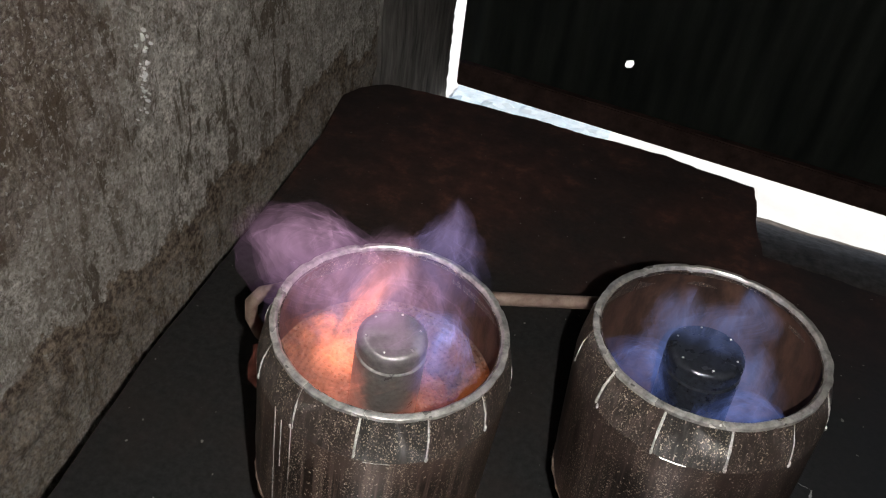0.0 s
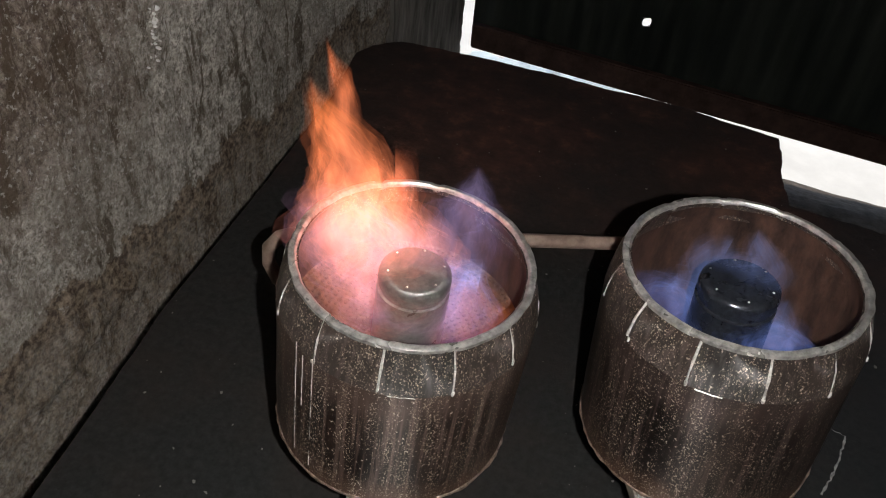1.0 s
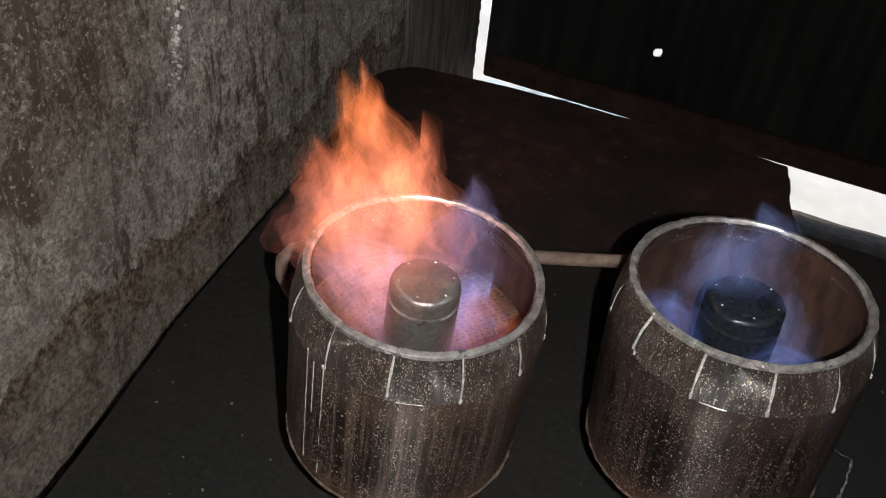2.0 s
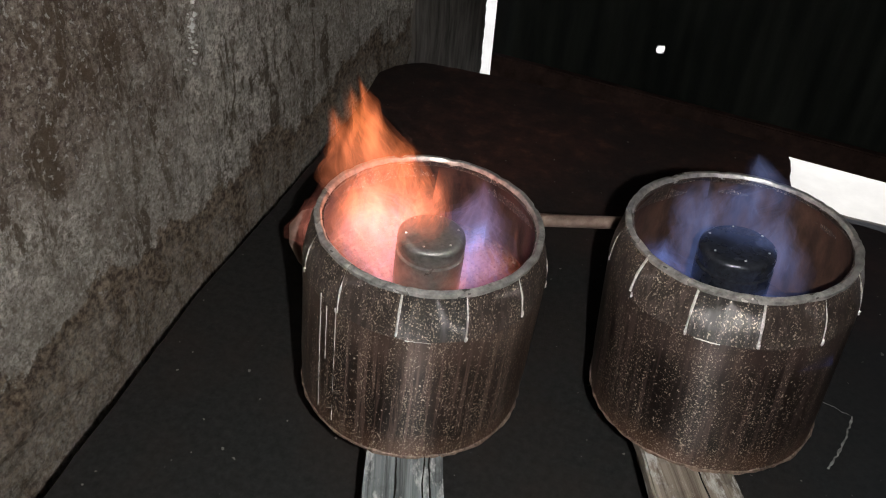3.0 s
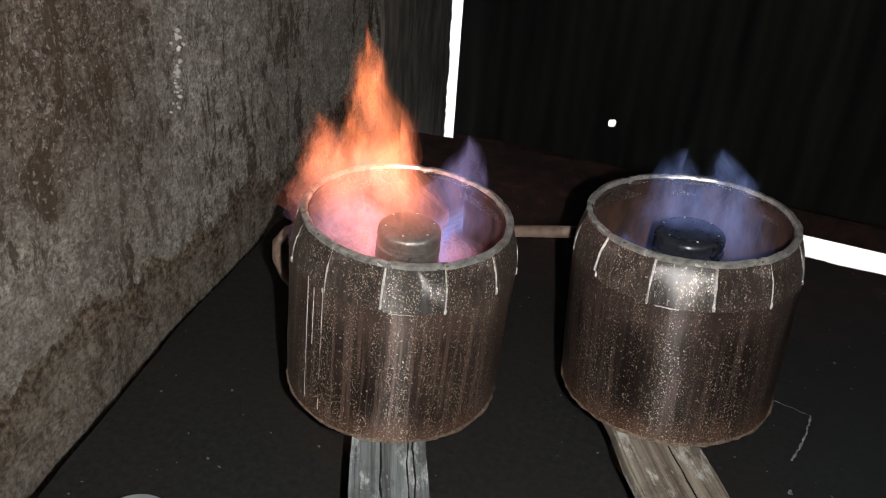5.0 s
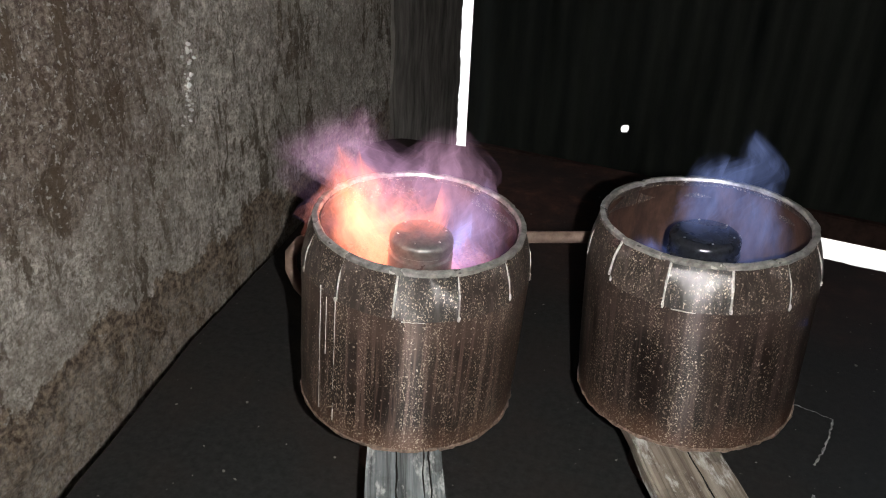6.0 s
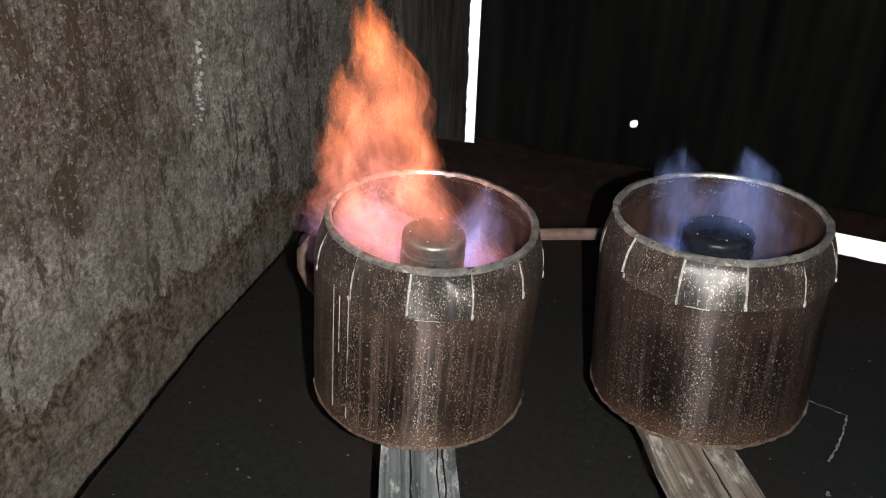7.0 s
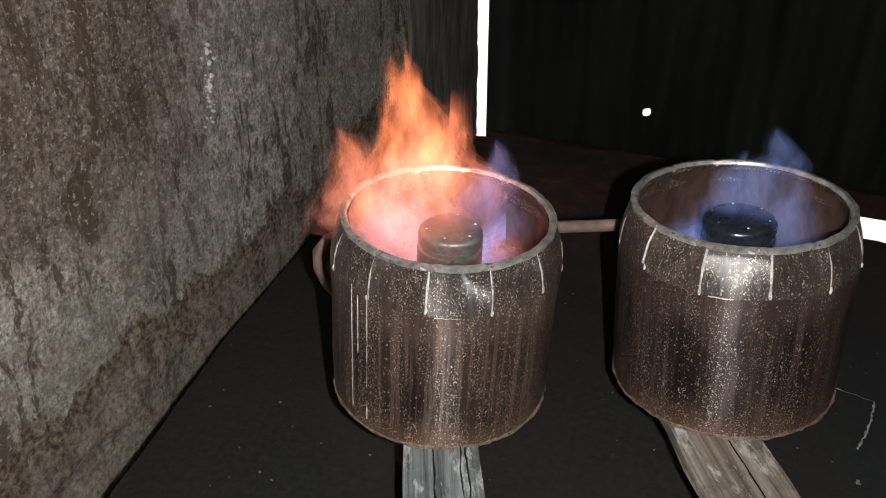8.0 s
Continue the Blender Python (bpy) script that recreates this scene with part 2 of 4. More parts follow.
PLASTER = plaster_material()
BENCH = bench_material()
STEEL_BROWN = scale_steel_material("brown mill-scale steel", (0.052, 0.030, 0.0225), 1.7)
STEEL_DARK = scale_steel_material("dark mill-scale steel", (0.034, 0.020, 0.016), 1.2, 0.7)
RIM = plain_metal("filed grey steel", (0.48, 0.46, 0.43), 0.28, 0.6, 160, 0.55)
SEAM = plain_metal("bright cut steel", (0.8, 0.74, 0.65), 0.3, 0.3, 500, 0.45)
RUST = plain_surface("rusty inner steel", (0.022, 0.014, 0.012), (0.105, 0.056, 0.04), 70, 0.5, (1, 1, 0.4))
PETAL = scale_steel_material("beaten petal steel", (0.050, 0.034, 0.028), 1.0)
HAMMERED = scale_steel_material("hammered greyer steel", (0.042, 0.034, 0.030), 1.0, 1.0)
BEAD = plain_metal("rusty weld bead", (0.25, 0.18, 0.14), 0.45, 0.4, 300, 0.8)
CAP_OLIVE = plain_metal("sooty turned steel", (0.17, 0.165, 0.15), 0.36, 0.45, 260, 0.3, 0.85)
CAP_BLUE = plain_metal("blue-black burnt steel", (0.03, 0.033, 0.042), 0.22, 0.4, 260, 0.5, 0.4)
TURNED = plain_metal("bright turned aluminium", (0.8, 0.88, 1.0), 0.46, 0.8, 120, 0.06, 0.75)
SIDE = plain_metal("rust-stained steel side", (0.1, 0.075, 0.06), 0.5, 0.6, 120, 0.6)
CERAMIC = plain_surface("perforated plate with firelight added", (0.045, 0.027, 0.022), (0.12, 0.07, 0.052), 90, 0.8)


def bowl_firelight(mat):
    """Firelight put into the bowl as emission, at both sides of the riser."""
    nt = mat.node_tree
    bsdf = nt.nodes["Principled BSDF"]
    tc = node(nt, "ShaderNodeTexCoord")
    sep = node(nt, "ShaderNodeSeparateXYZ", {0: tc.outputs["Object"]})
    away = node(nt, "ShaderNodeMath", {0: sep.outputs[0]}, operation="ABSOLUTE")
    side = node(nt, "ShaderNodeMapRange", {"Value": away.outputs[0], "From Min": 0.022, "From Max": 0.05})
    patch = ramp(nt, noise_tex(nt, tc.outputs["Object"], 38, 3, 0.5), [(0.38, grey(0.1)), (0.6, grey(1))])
    firelight = node(nt, "ShaderNodeMath", {0: side.outputs[0], 1: patch}, operation="MULTIPLY")
    power = node(nt, "ShaderNodeMath", {0: firelight.outputs[0], 1: 0.14}, operation="MULTIPLY")
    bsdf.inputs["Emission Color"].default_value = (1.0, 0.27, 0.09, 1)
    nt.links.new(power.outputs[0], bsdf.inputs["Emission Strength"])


bowl_firelight(CERAMIC)
PLANK_GREY = wood_material("grey weathered wood", (0.24, 0.265, 0.27), (0.035, 0.04, 0.04))
PLANK_TAN = wood_material("tan weathered wood", (0.30, 0.265, 0.215), (0.075, 0.05, 0.034))
PIPE = plain_surface("rust-brown pipe", (0.13, 0.085, 0.065), (0.26, 0.19, 0.155), 80, 0.6)
TIN = plain_surface("dark green-black tin", (0.014, 0.0165, 0.014), (0.049, 0.052, 0.043), 14, 0.7, (1, 1, 0.15))
RAIL = plain_surface("rusty bottom rail", (0.03, 0.017, 0.014), (0.09, 0.05, 0.04), 30)
BOARDS = plain_surface("sooty boards", (0.08, 0.072, 0.065), (0.36, 0.33, 0.295), 40, 0.9, (1, 1, 0.2))
EARTH = plain_surface("trodden earth floor", (0.05, 0.04, 0.032), (0.14, 0.115, 0.095), 45, 0.95)
GROUND = plain_surface("pale dusty ground", (0.62, 0.6, 0.57), (0.8, 0.78, 0.74), 6, 0.95)
BLOCKER = plain_surface("lining of added daylight blockers", (0.03, 0.028, 0.026), (0.07, 0.065, 0.06), 8, 0.9)
MORTAR = plain_surface("white drips", (0.12, 0.12, 0.115), (0.5, 0.49, 0.47), 150, 0.9)
FLECK = plain_surface("dried whitewash", (0.6, 0.59, 0.56), (0.85, 0.84, 0.81), 200, 0.9)
PLASTIC = plain_surface("pale blue plastic", (0.72, 0.83, 0.9), (0.9, 0.94, 0.96), 25, 0.4)
HOUSING = plain_surface("black plastic", (0.01, 0.01, 0.01), (0.02, 0.02, 0.02), 200, 0.5)
LED, _nt, _b = material("white LED")
_b.inputs["Base Color"].default_value = (0, 0, 0, 1)
_b.inputs["Emission Color"].default_value = (1.0, 0.98, 0.96, 1)
_b.inputs["Emission Strength"].default_value = TORCH


# ---- mesh helpers ----
def mesh_of(bm, name, mat, smooth=False):
    me = bpy.data.meshes.new(name)
    bmesh.ops.recalc_face_normals(bm, faces=bm.faces)
    bm.to_mesh(me)
    bm.free()
    if smooth:
        for p in me.polygons:
            p.use_smooth = True
        me.set_sharp_from_angle(angle=radians(42))
    me.materials.append(mat)
    return me


def part(name, bm, mat, parent=None, label="", smooth=False, at=None):
    ob = new(name, mesh_of(bm, name, mat, smooth))
    if at is not None:
        ob.matrix_basis = at
    if parent is not None:
        ob.parent = parent
    if label:
        ob["label"] = label
    return ob


def box(x0, x1, y0, y1, z0, z1, bevel=0.0):
    bm = bmesh.new()
    bmesh.ops.create_cube(bm, size=1.0, matrix=Matrix.Translation(((x0 + x1) / 2, (y0 + y1) / 2, (z0 + z1) / 2)) @ Matrix.Diagonal((x1 - x0, y1 - y0, z1 - z0, 1)))
    if bevel:
        bmesh.ops.bevel(bm, geom=bm.edges[:], offset=bevel, segments=2, affect="EDGES")
    return bm


def lathe(profile, segs=96, a0=0.0, a1=360.0, closed=False, wobble=None):
    """Turns a profile of (radius, height) about z; closed joins its last point to its first."""
    bm = bmesh.new()
    full = abs(a1 - a0) >= 359.9
    count = segs if full else segs + 1
    rings = []
    for i in range(count):
        a = radians(a0 + (a1 - a0) * i / segs)
        ring = []
        for j, (r, z) in enumerate(profile):
            dr, dz = wobble(a, j) if wobble else (0, 0)
            ring.append(bm.verts.new(((r + dr) * math.cos(a), (r + dr) * math.sin(a), z + dz)))
        rings.append(ring)
    n = len(profile)
    for i in range(segs):
        p, q = rings[i], rings[(i + 1) % count]
        for j in range(n if closed else n - 1):
            k = (j + 1) % n
            bm.faces.new((p[j], q[j], q[k], p[k]))
    if not full and closed:
        bm.faces.new(rings[0])
        bm.faces.new(rings[-1][::-1])
    bmesh.ops.remove_doubles(bm, verts=bm.verts, dist=1e-6)
    return bm


def tube(points, radius, segs=10, wob=0.0):
    bm = bmesh.new()
    rings = []
    pts = [Vector(p) for p in points]
    for i, p in enumerate(pts):
        d = (pts[min(i + 1, len(pts) - 1)] - pts[max(i - 1, 0)]).normalized()
        side = d.orthogonal().normalized() if i == 0 else (rings_side - rings_side.dot(d) * d).normalized()
        rings_side = side
        other = d.cross(side)
        r = radius * (1 + wob * noise.noise(p * 160))
        rings.append([bm.verts.new(p + r * (math.cos(a) * side + math.sin(a) * other)) for a in (2 * math.pi * k / segs for k in range(segs))])
    for p, q in zip(rings, rings[1:]):
        for k in range(segs):
            bm.faces.new((p[k], p[(k + 1) % segs], q[(k + 1) % segs], q[k]))
    bm.faces.new(rings[0])
    bm.faces.new(rings[-1][::-1])
    return bm


def fractal(p, octaves=5):
    return noise.fractal(p, 0.9, 2.1, octaves)


# ---- the shed ----
FLOOR = -0.39


def earth_floor():
    """Trodden earth; a soft lip is added towards the ground outside to grade the daylight."""
    bm = box(-0.46, 2.2, -1.8, 1.3, FLOOR - 0.05, FLOOR)
    xs, ys = np.linspace(-0.46, 2.2, 60), np.linspace(1.302, 1.76, 30)
    grid = []
    for x in xs:
        col = []
        for y in ys:
            k = min(1.0, max(0.0, (y - 1.555) / 0.2))
            z = FLOOR - 0.062 * k * k * (3 - 2 * k) + 0.004 * fractal(Vector((x * 9, y * 9, 2))) * min(1.0, (y - 1.302) / 0.05)
            col.append(bm.verts.new((x, y, z)))
        grid.append(col)
    for a, b in zip(grid, grid[1:]):
        for j in range(len(ys) - 1):
            bm.faces.new((a[j], b[j], b[j + 1], a[j + 1]))
    return part("floor", bm, EARTH)


tagged(earth_floor(), "trodden grey earth floor of the shed", "floor", kind="structure")
ground = part("ground", box(-60, 60, -60, 60, FLOOR - 0.3, FLOOR - 0.054), GROUND)
tagged(ground, "pale dusty ground outside in sunlight", "ground", kind="structure")


def plaster_wall():
    """The plastered wall, rough to the touch, as one upright relief with a back."""
    bm = bmesh.new()
    ys = np.concatenate([np.linspace(-1.8, 0.0, 30), np.linspace(0.005, 1.2, 240)])
    zs = np.concatenate([np.linspace(-0.45, -0.13, 14), np.linspace(-0.125, 0.42, 130), np.linspace(0.44, 2.2, 30)])
    grid = []
    for y in ys:
        col = []
        for z in zs:
            p = Vector((0.0, y, z))
            d = 0.005 * fractal(p * 9) + 0.0022 * fractal(p * 60, 4) + 0.0012 * noise.noise(p * 240)
            pit = noise.noise(p * 34 + Vector((7, 0, 0)))
            d -= 0.006 * max(0.0, pit - 0.35)
            foot = 0.028 * fractal(Vector((3, y * 5, 0))) - 0.036
            if z < foot:
                d -= min(0.004, 0.3 * (foot - z))
            if y > 1.17:
                d -= 0.4 * (y - 1.17)
            col.append(bm.verts.new((-0.46 + d, y, z)))
        grid.append(col)
    for a, b in zip(grid, grid[1:]):
        for j in range(len(zs) - 1):
            bm.faces.new((a[j], b[j], b[j + 1], a[j + 1]))
    back = box(-0.64, -0.478, -1.8, 1.2, -0.45, 2.2)
    tmp = bpy.data.meshes.new("tmp")
    back.to_mesh(tmp)
    back.free()
    bm.from_mesh(tmp)
    me = bpy.data.meshes.new("wall_left")
    bm.to_mesh(me)
    bm.free()
    for p in me.polygons:
        p.use_smooth = True
    me.materials.append(PLASTER)
    return tagged(new("wall_left", me), "rough grey plaster wall with brown damp streaks", "wall", kind="structure")


plaster_wall()


def tin_wall():
    """The ribbed tin sheet that closes the shed's end, with a nail hole in it, stopping short of the floor."""
    bm = bmesh.new()
    x0, x1 = -0.452, 2.2
    hx, hz, hr = -0.086, -0.125, 0.0085
    xs = sorted(set([round(v, 5) for v in np.linspace(x0, x1, 300)]) | {hx - hr, hx + hr})
    zs = sorted(set([round(v, 4) for v in np.linspace(-0.255, 2.2, 12)]) | {hz - hr, hz + hr})
    grid = {}
    for i, x in enumerate(xs):
        for j, z in enumerate(zs):
            rib = 0.008 * math.sin(2 * math.pi * x / 0.076) + 0.003 * noise.noise(Vector((x * 5, z * 3, 0)))
            low = -0.045 * (x - x0) if j == 0 else 0.0
            grid[i, j] = bm.verts.new((x, 1.65 + rib, z + low))
    for i in range(len(xs) - 1):
        for j in range(len(zs) - 1):
            if hx - hr - 1e-4 <= xs[i] < hx + hr - 1e-4 and hz - hr - 1e-4 <= zs[j] < hz + hr - 1e-4:
                continue
            bm.faces.new((grid[i, j], grid[i + 1, j], grid[i + 1, j + 1], grid[i, j + 1]))
    for sx, sz in ((-1, -1), (1, -1), (1, 1), (-1, 1)):
        near = min(bm.verts, key=lambda v: (v.co.x - hx - sx * hr) ** 2 + (v.co.z - hz - sz * hr) ** 2)
        c = near.co.copy()
        bm.faces.new((near, bm.verts.new((c.x - sx * hr * 0.75, c.y, c.z)), bm.verts.new((c.x - sx * hr * 0.2, c.y, c.z - sz * hr * 0.2)), bm.verts.new((c.x, c.y, c.z - sz * hr * 0.75))))
    bmesh.ops.solidify(bm, geom=bm.faces[:], thickness=0.0012)
    ob = part("wall_tin", bm, TIN, smooth=True)
    return tagged(ob, "dark ribbed tin sheet wall with a nail hole", "wall", kind="structure")


tin_wall()
rail = part("wall_rail", box(-0.443, 2.2, 1.618, 1.639, -0.259, -0.205, 0.003), RAIL)
tagged(rail, "rusty rail along the foot of the tin wall", "rail", kind="structure")
for v in rail.data.vertices:
    v.co.z -= 0.045 * (v.co.x + 0.447)


def boards():
    """Sooty boarding at the corner, its free edge broken, with daylight past it."""
    bm = bmesh.new()
    zs = np.linspace(-0.45, 2.2, 240)
    rows = []
    for z in zs:
        e = 1.614 - 0.02 * max(-0.3, min(0.3, z)) + 0.008 * fractal(Vector((2, 0, z * 12))) + 0.007 * noise.noise(Vector((0, 4, z * 90)))
        x = -0.461 + 0.003 * noise.noise(Vector((z * 12, 0, 9)))
        rows.append([bm.verts.new(p) for p in ((-0.60, 1.2, z), (x - 0.004, 1.2, z), (x, 1.34, z), (x - 0.005, 1.345, z), (x - 0.001, 1.5, z), (x, e - 0.02, z), (x - 0.004, e, z), (-0.60, e, z))])
    for a, b in zip(rows, rows[1:]):
        for k in range(8):
            bm.faces.new((a[k], a[(k + 1) % 8], b[(k + 1) % 8], b[k]))
    bm.faces.new(rows[0])
    bm.faces.new(rows[-1][::-1])
    return tagged(part("wall_boards", bm, BOARDS), "sooty boarding with a broken edge at the shed's corner", "wall", kind="structure")


boards()
# unseen walls and roof, added so daylight enters only by the gaps
tagged(part("wall_right", box(2.2, 2.3, -1.8, 1.8, -0.45, 2.2), BLOCKER), "unseen wall added to keep daylight out of the shed", "wall", kind="structure")
tagged(part("wall_back", box(-0.64, 2.3, -1.9, -1.8, -0.45, 2.2), BLOCKER), "unseen wall added to keep daylight out of the shed", "wall", kind="structure")
tagged(part("ceiling", box(-0.7, 2.4, -1.95, 1.72, 2.2, 2.26), BLOCKER), "unseen roof added to keep daylight out of the shed", "ceiling", kind="structure")


def plastic_sheet():
    bm = bmesh.new()
    n = 26
    grid = [[bm.verts.new((-0.52 + 0.42 * i / n + 0.006 * noise.noise(Vector((i, j * 0.4, 0))), 1.70 + 0.24 * j / n, FLOOR - 0.047 + 0.022 * abs(fractal(Vector((i * 0.22, j * 0.22, 5)))))) for j in range(n + 1)] for i in range(n + 1)]
    for i in range(n):
        for j in range(n):
            bm.faces.new((grid[i][j], grid[i + 1][j], grid[i + 1][j + 1], grid[i][j + 1]))
    bmesh.ops.solidify(bm, geom=bm.faces[:], thickness=0.0008)
    return tagged(part("plastic_sheet", bm, PLASTIC), "crumpled pale blue plastic sheet lying outside", "plastic sheet")


plastic_sheet()


def whitewash_flecks():
    """A trail of whitewash flecks that ran down the plaster."""
    bm = bmesh.new()
    rnd = random.Random(8)
    for i in range(34):
        k = rnd.random()
        y, z = 0.588 - 0.012 * k + rnd.gauss(0, 0.0045), 0.275 - 0.085 * k
        r = rnd.uniform(0.0007, 0.0024)
        m = Matrix.Translation((-0.4575, y, z)) @ Matrix.Diagonal((1.6, 0.7, rnd.uniform(0.8, 1.8), 1))
        bmesh.ops.create_icosphere(bm, subdivisions=1, radius=r, matrix=m)
    return tagged(part("whitewash_flecks", bm, FLECK, smooth=True), "trail of dried whitewash flecks on the plaster wall", "flecks", kind="stuff")


whitewash_flecks()


# ---- the bench ----
def bench():
    root = tagged(new("bench"), "low bench with a blackened rusty sheet-steel top, ragged at the back", "bench")
    outline = [(-0.34, -0.25), (-0.368, 0.2), (-0.400, 0.45), (-0.415, 0.7), (-0.43, 0.9), (-0.452, 1.02)]
    line = []

    def run(a, b, n, rough):
        for i in range(n):
            k = i / n
            x, y = a[0] + (b[0] - a[0]) * k, a[1] + (b[1] - a[1]) * k
            w = rough * (fractal(Vector((x * 14, y * 14, 3))) + 0.5 * noise.noise(Vector((x * 70, y * 70, 1))))
            dx, dy = b[1] - a[1], a[0] - b[0]
            s = math.hypot(dx, dy)
            line.append((x + w * dx / s, y + w * dy / s))

    pts = outline + [(-0.44, 1.055), (-0.405, 1.085), (-0.3, 1.098), (0.02, 1.094), (0.155, 1.072), (0.165, 0.985), (0.174, 0.915), (0.55, 0.88), (0.8, 0.86), (0.8, -0.25)]
    for i, (a, b) in enumerate(zip(pts, pts[1:] + pts[:1])):
        length = math.hypot(b[0] - a[0], b[1] - a[1])
        run(a, b, max(2, int(length / 0.008)), 0.004 if 5 <= i <= 12 else 0.0012)
    bm = bmesh.new()
    top = bm.faces.new([bm.verts.new((x, y, 0.0)) for x, y in line])
    got = bmesh.ops.extrude_face_region(bm, geom=[top])
    for v in got["geom"]:
        if isinstance(v, bmesh.types.BMVert):
            v.co.z -= 0.004
    bmesh.ops.triangulate(bm, faces=[f for f in bm.faces if len(f.verts) > 4])
    part("top", bm, BENCH, root)
    for x, y in ((-0.30, -0.15), (0.7, -0.15), (-0.33, 0.95), (0.10, 0.95)):
        part("leg", box(x - 0.02, x + 0.02, y - 0.02, y + 0.02, FLOOR, -0.006, 0.003), RAIL, root)
    return root


bench()


# ---- the stoves ----
def lump(bm, amount, scale):
    for v in bm.verts:
        v.co += v.normal * amount * noise.noise(v.co * scale)


def stove(centre, tilt, phase, steel, cap_mat, label, seed, perforated, scratches, bare, riser):
    """A burner made of a short steel pipe: its top cut into twelve petals that are beaten inwards to a ring, a capped riser in the middle."""
    root = new("stove")
    root.matrix_basis = Matrix.Translation(centre) @ tilt
    tagged(root, label, "stove", "stoves on the bench")
    RB, RT, H, SL = 0.0862, 0.0785, 0.1535, 0.034

    def rough(a, j):
        p = Vector((math.cos(a) * 2 + seed, math.sin(a) * 2, j * 0.6))
        return 0.0007 * noise.noise(p), 0.0

    body = [(RB - 0.006, -SL), (RB, -SL), (RB, -0.06), (RB, -0.09), (RB, -0.12), (RB - 0.0006, -H + 0.003), (RB - 0.004, -H), (0.0, -H), (0.0, -H + 0.012), (RB - 0.006, -H + 0.012)]
    part("body", lathe(body, 120, closed=True, wobble=rough), steel, root, smooth=True)
    half = 14.4
    for k in range(12):
        a = phase + 30 * k
        rnd = random.Random(seed * 50 + k)
        tip = rnd.uniform(-0.0006, 0.0006)

        def bend(ang, j, a=a, tip=tip):
            mid = 1 - abs(math.degrees(ang) - a - 15) / 15
            flat = -0.0009 * max(0, mid) * (0, 0.3, 0.8, 1, 1, 0.6, 0, 0, 0, 0)[j]
            return flat + (tip if j in (3, 4, 5) else 0), 0

        prof = [(RB, -SL), (RB - 0.0005, -0.028), (RB - 0.0016, -0.0215), (RB - 0.0034, -0.015), (RB - 0.0055, -0.0085), (RT - 0.0004, -0.003), (RT - 0.006, -0.003), (RB - 0.011, -0.0085), (RB - 0.0085, -0.018), (RB - 0.006, -SL)]
        part("petal", lathe(prof, 8, a + 15 - half, a + 15 + half, closed=True, wobble=bend), HAMMERED if k in bare else PETAL, root, "hammered bare-steel petal" if k in bare else "", smooth=True)
        r0, r1 = RB - 0.0009, RT - 0.0016
        ca, sa = math.cos(radians(a)), math.sin(radians(a))
        long = rnd.uniform(0.85, 1.1)
        pts = [(r1 * ca, r1 * sa, -0.003), ((RB - 0.0028) * ca, (RB - 0.0028) * sa, -0.016), ((RB - 0.0012) * ca, (RB - 0.0012) * sa, -0.024), ((r0 + 0.0006) * ca, (r0 + 0.0006) * sa, -SL * long)]
        part("weld_seam", tube(pts, rnd.uniform(0.00045, 0.0008), 7, 0.9), SEAM, root)
        bm = bmesh.new()
        bmesh.ops.create_icosphere(bm, subdivisions=2, radius=rnd.uniform(0.0009, 0.0016), matrix=Matrix.Translation((RB * ca, RB * sa, -SL * long)) @ Matrix.Diagonal((0.8, 0.8, rnd.uniform(1.2, 2.6), 1)))
        lump(bm, 0.0004, 900)
        part("weld_drop", bm, SEAM, root, smooth=True)
    ring = [(RT + 0.0002, -0.0036), (RT + 0.0004, -0.0008), (RT - 0.0008, 0.0), (RT - 0.0036, 0.0002), (RT - 0.0048, -0.001), (RT - 0.0052, -0.0036)]

    def hammered(a, j):
        p = Vector((math.cos(a) * 9 + seed, math.sin(a) * 9, 0))
        notch = 1.0 if abs(((math.degrees(a) - phase + 15) % 30) - 15) < 1.6 else 0.0
        return 0.0006 * noise.noise(p) - 0.0004 * notch, 0.0005 * noise.noise(p * 0.6) - 0.0006 * notch

    part("rim", lathe(ring, 180, closed=True, wobble=hammered), RIM, root, "filed grey steel rim", smooth=True)
    pts = [((RB - 0.0015) * math.cos(radians(2 * i)), (RB - 0.0015) * math.sin(radians(2 * i)), -H + 0.002 + 0.0012 * noise.noise(Vector((i * 0.3, seed, 0)))) for i in range(181)]
    part("bottom_weld", tube(pts, 0.0021, 7, 0.7), BEAD, root, "lumpy rusty weld bead")
    for k in bare:
        pts = [((RB + 0.0002) * math.cos(radians(phase + 30 * k + 2 + i)), (RB + 0.0002) * math.sin(radians(phase + 30 * k + 2 + i)), -SL - 0.0006 + 0.0006 * noise.noise(Vector((i * 0.5, seed, 3)))) for i in range(18)]
        part("weld_line", tube(pts[2:14], 0.00028, 6, 1.2), SEAM, root)
    for a, z0, z1 in scratches:
        ca, sa = math.cos(radians(a)), math.sin(radians(a))
        part("scratch", tube([((RB + 0.0001) * ca, (RB + 0.0001) * sa, z0 + (z1 - z0) * i / 14) for i in range(15)], 0.0003, 6, 1.5), SEAM, root, "bright upright scratch")
    liner = [(RT - 0.0053, -0.0025), (RB - 0.0085, -0.018), (RB - 0.0068, -SL), (RB - 0.0068, -0.09), (0.0, -0.092), (0.0, -0.096), (RB - 0.0062, -0.096), (RB - 0.0062, -SL)]
    part("liner", lathe(liner[:6], 96, wobble=rough), RUST, root, smooth=True)
    # riser in the middle
    RC = riser
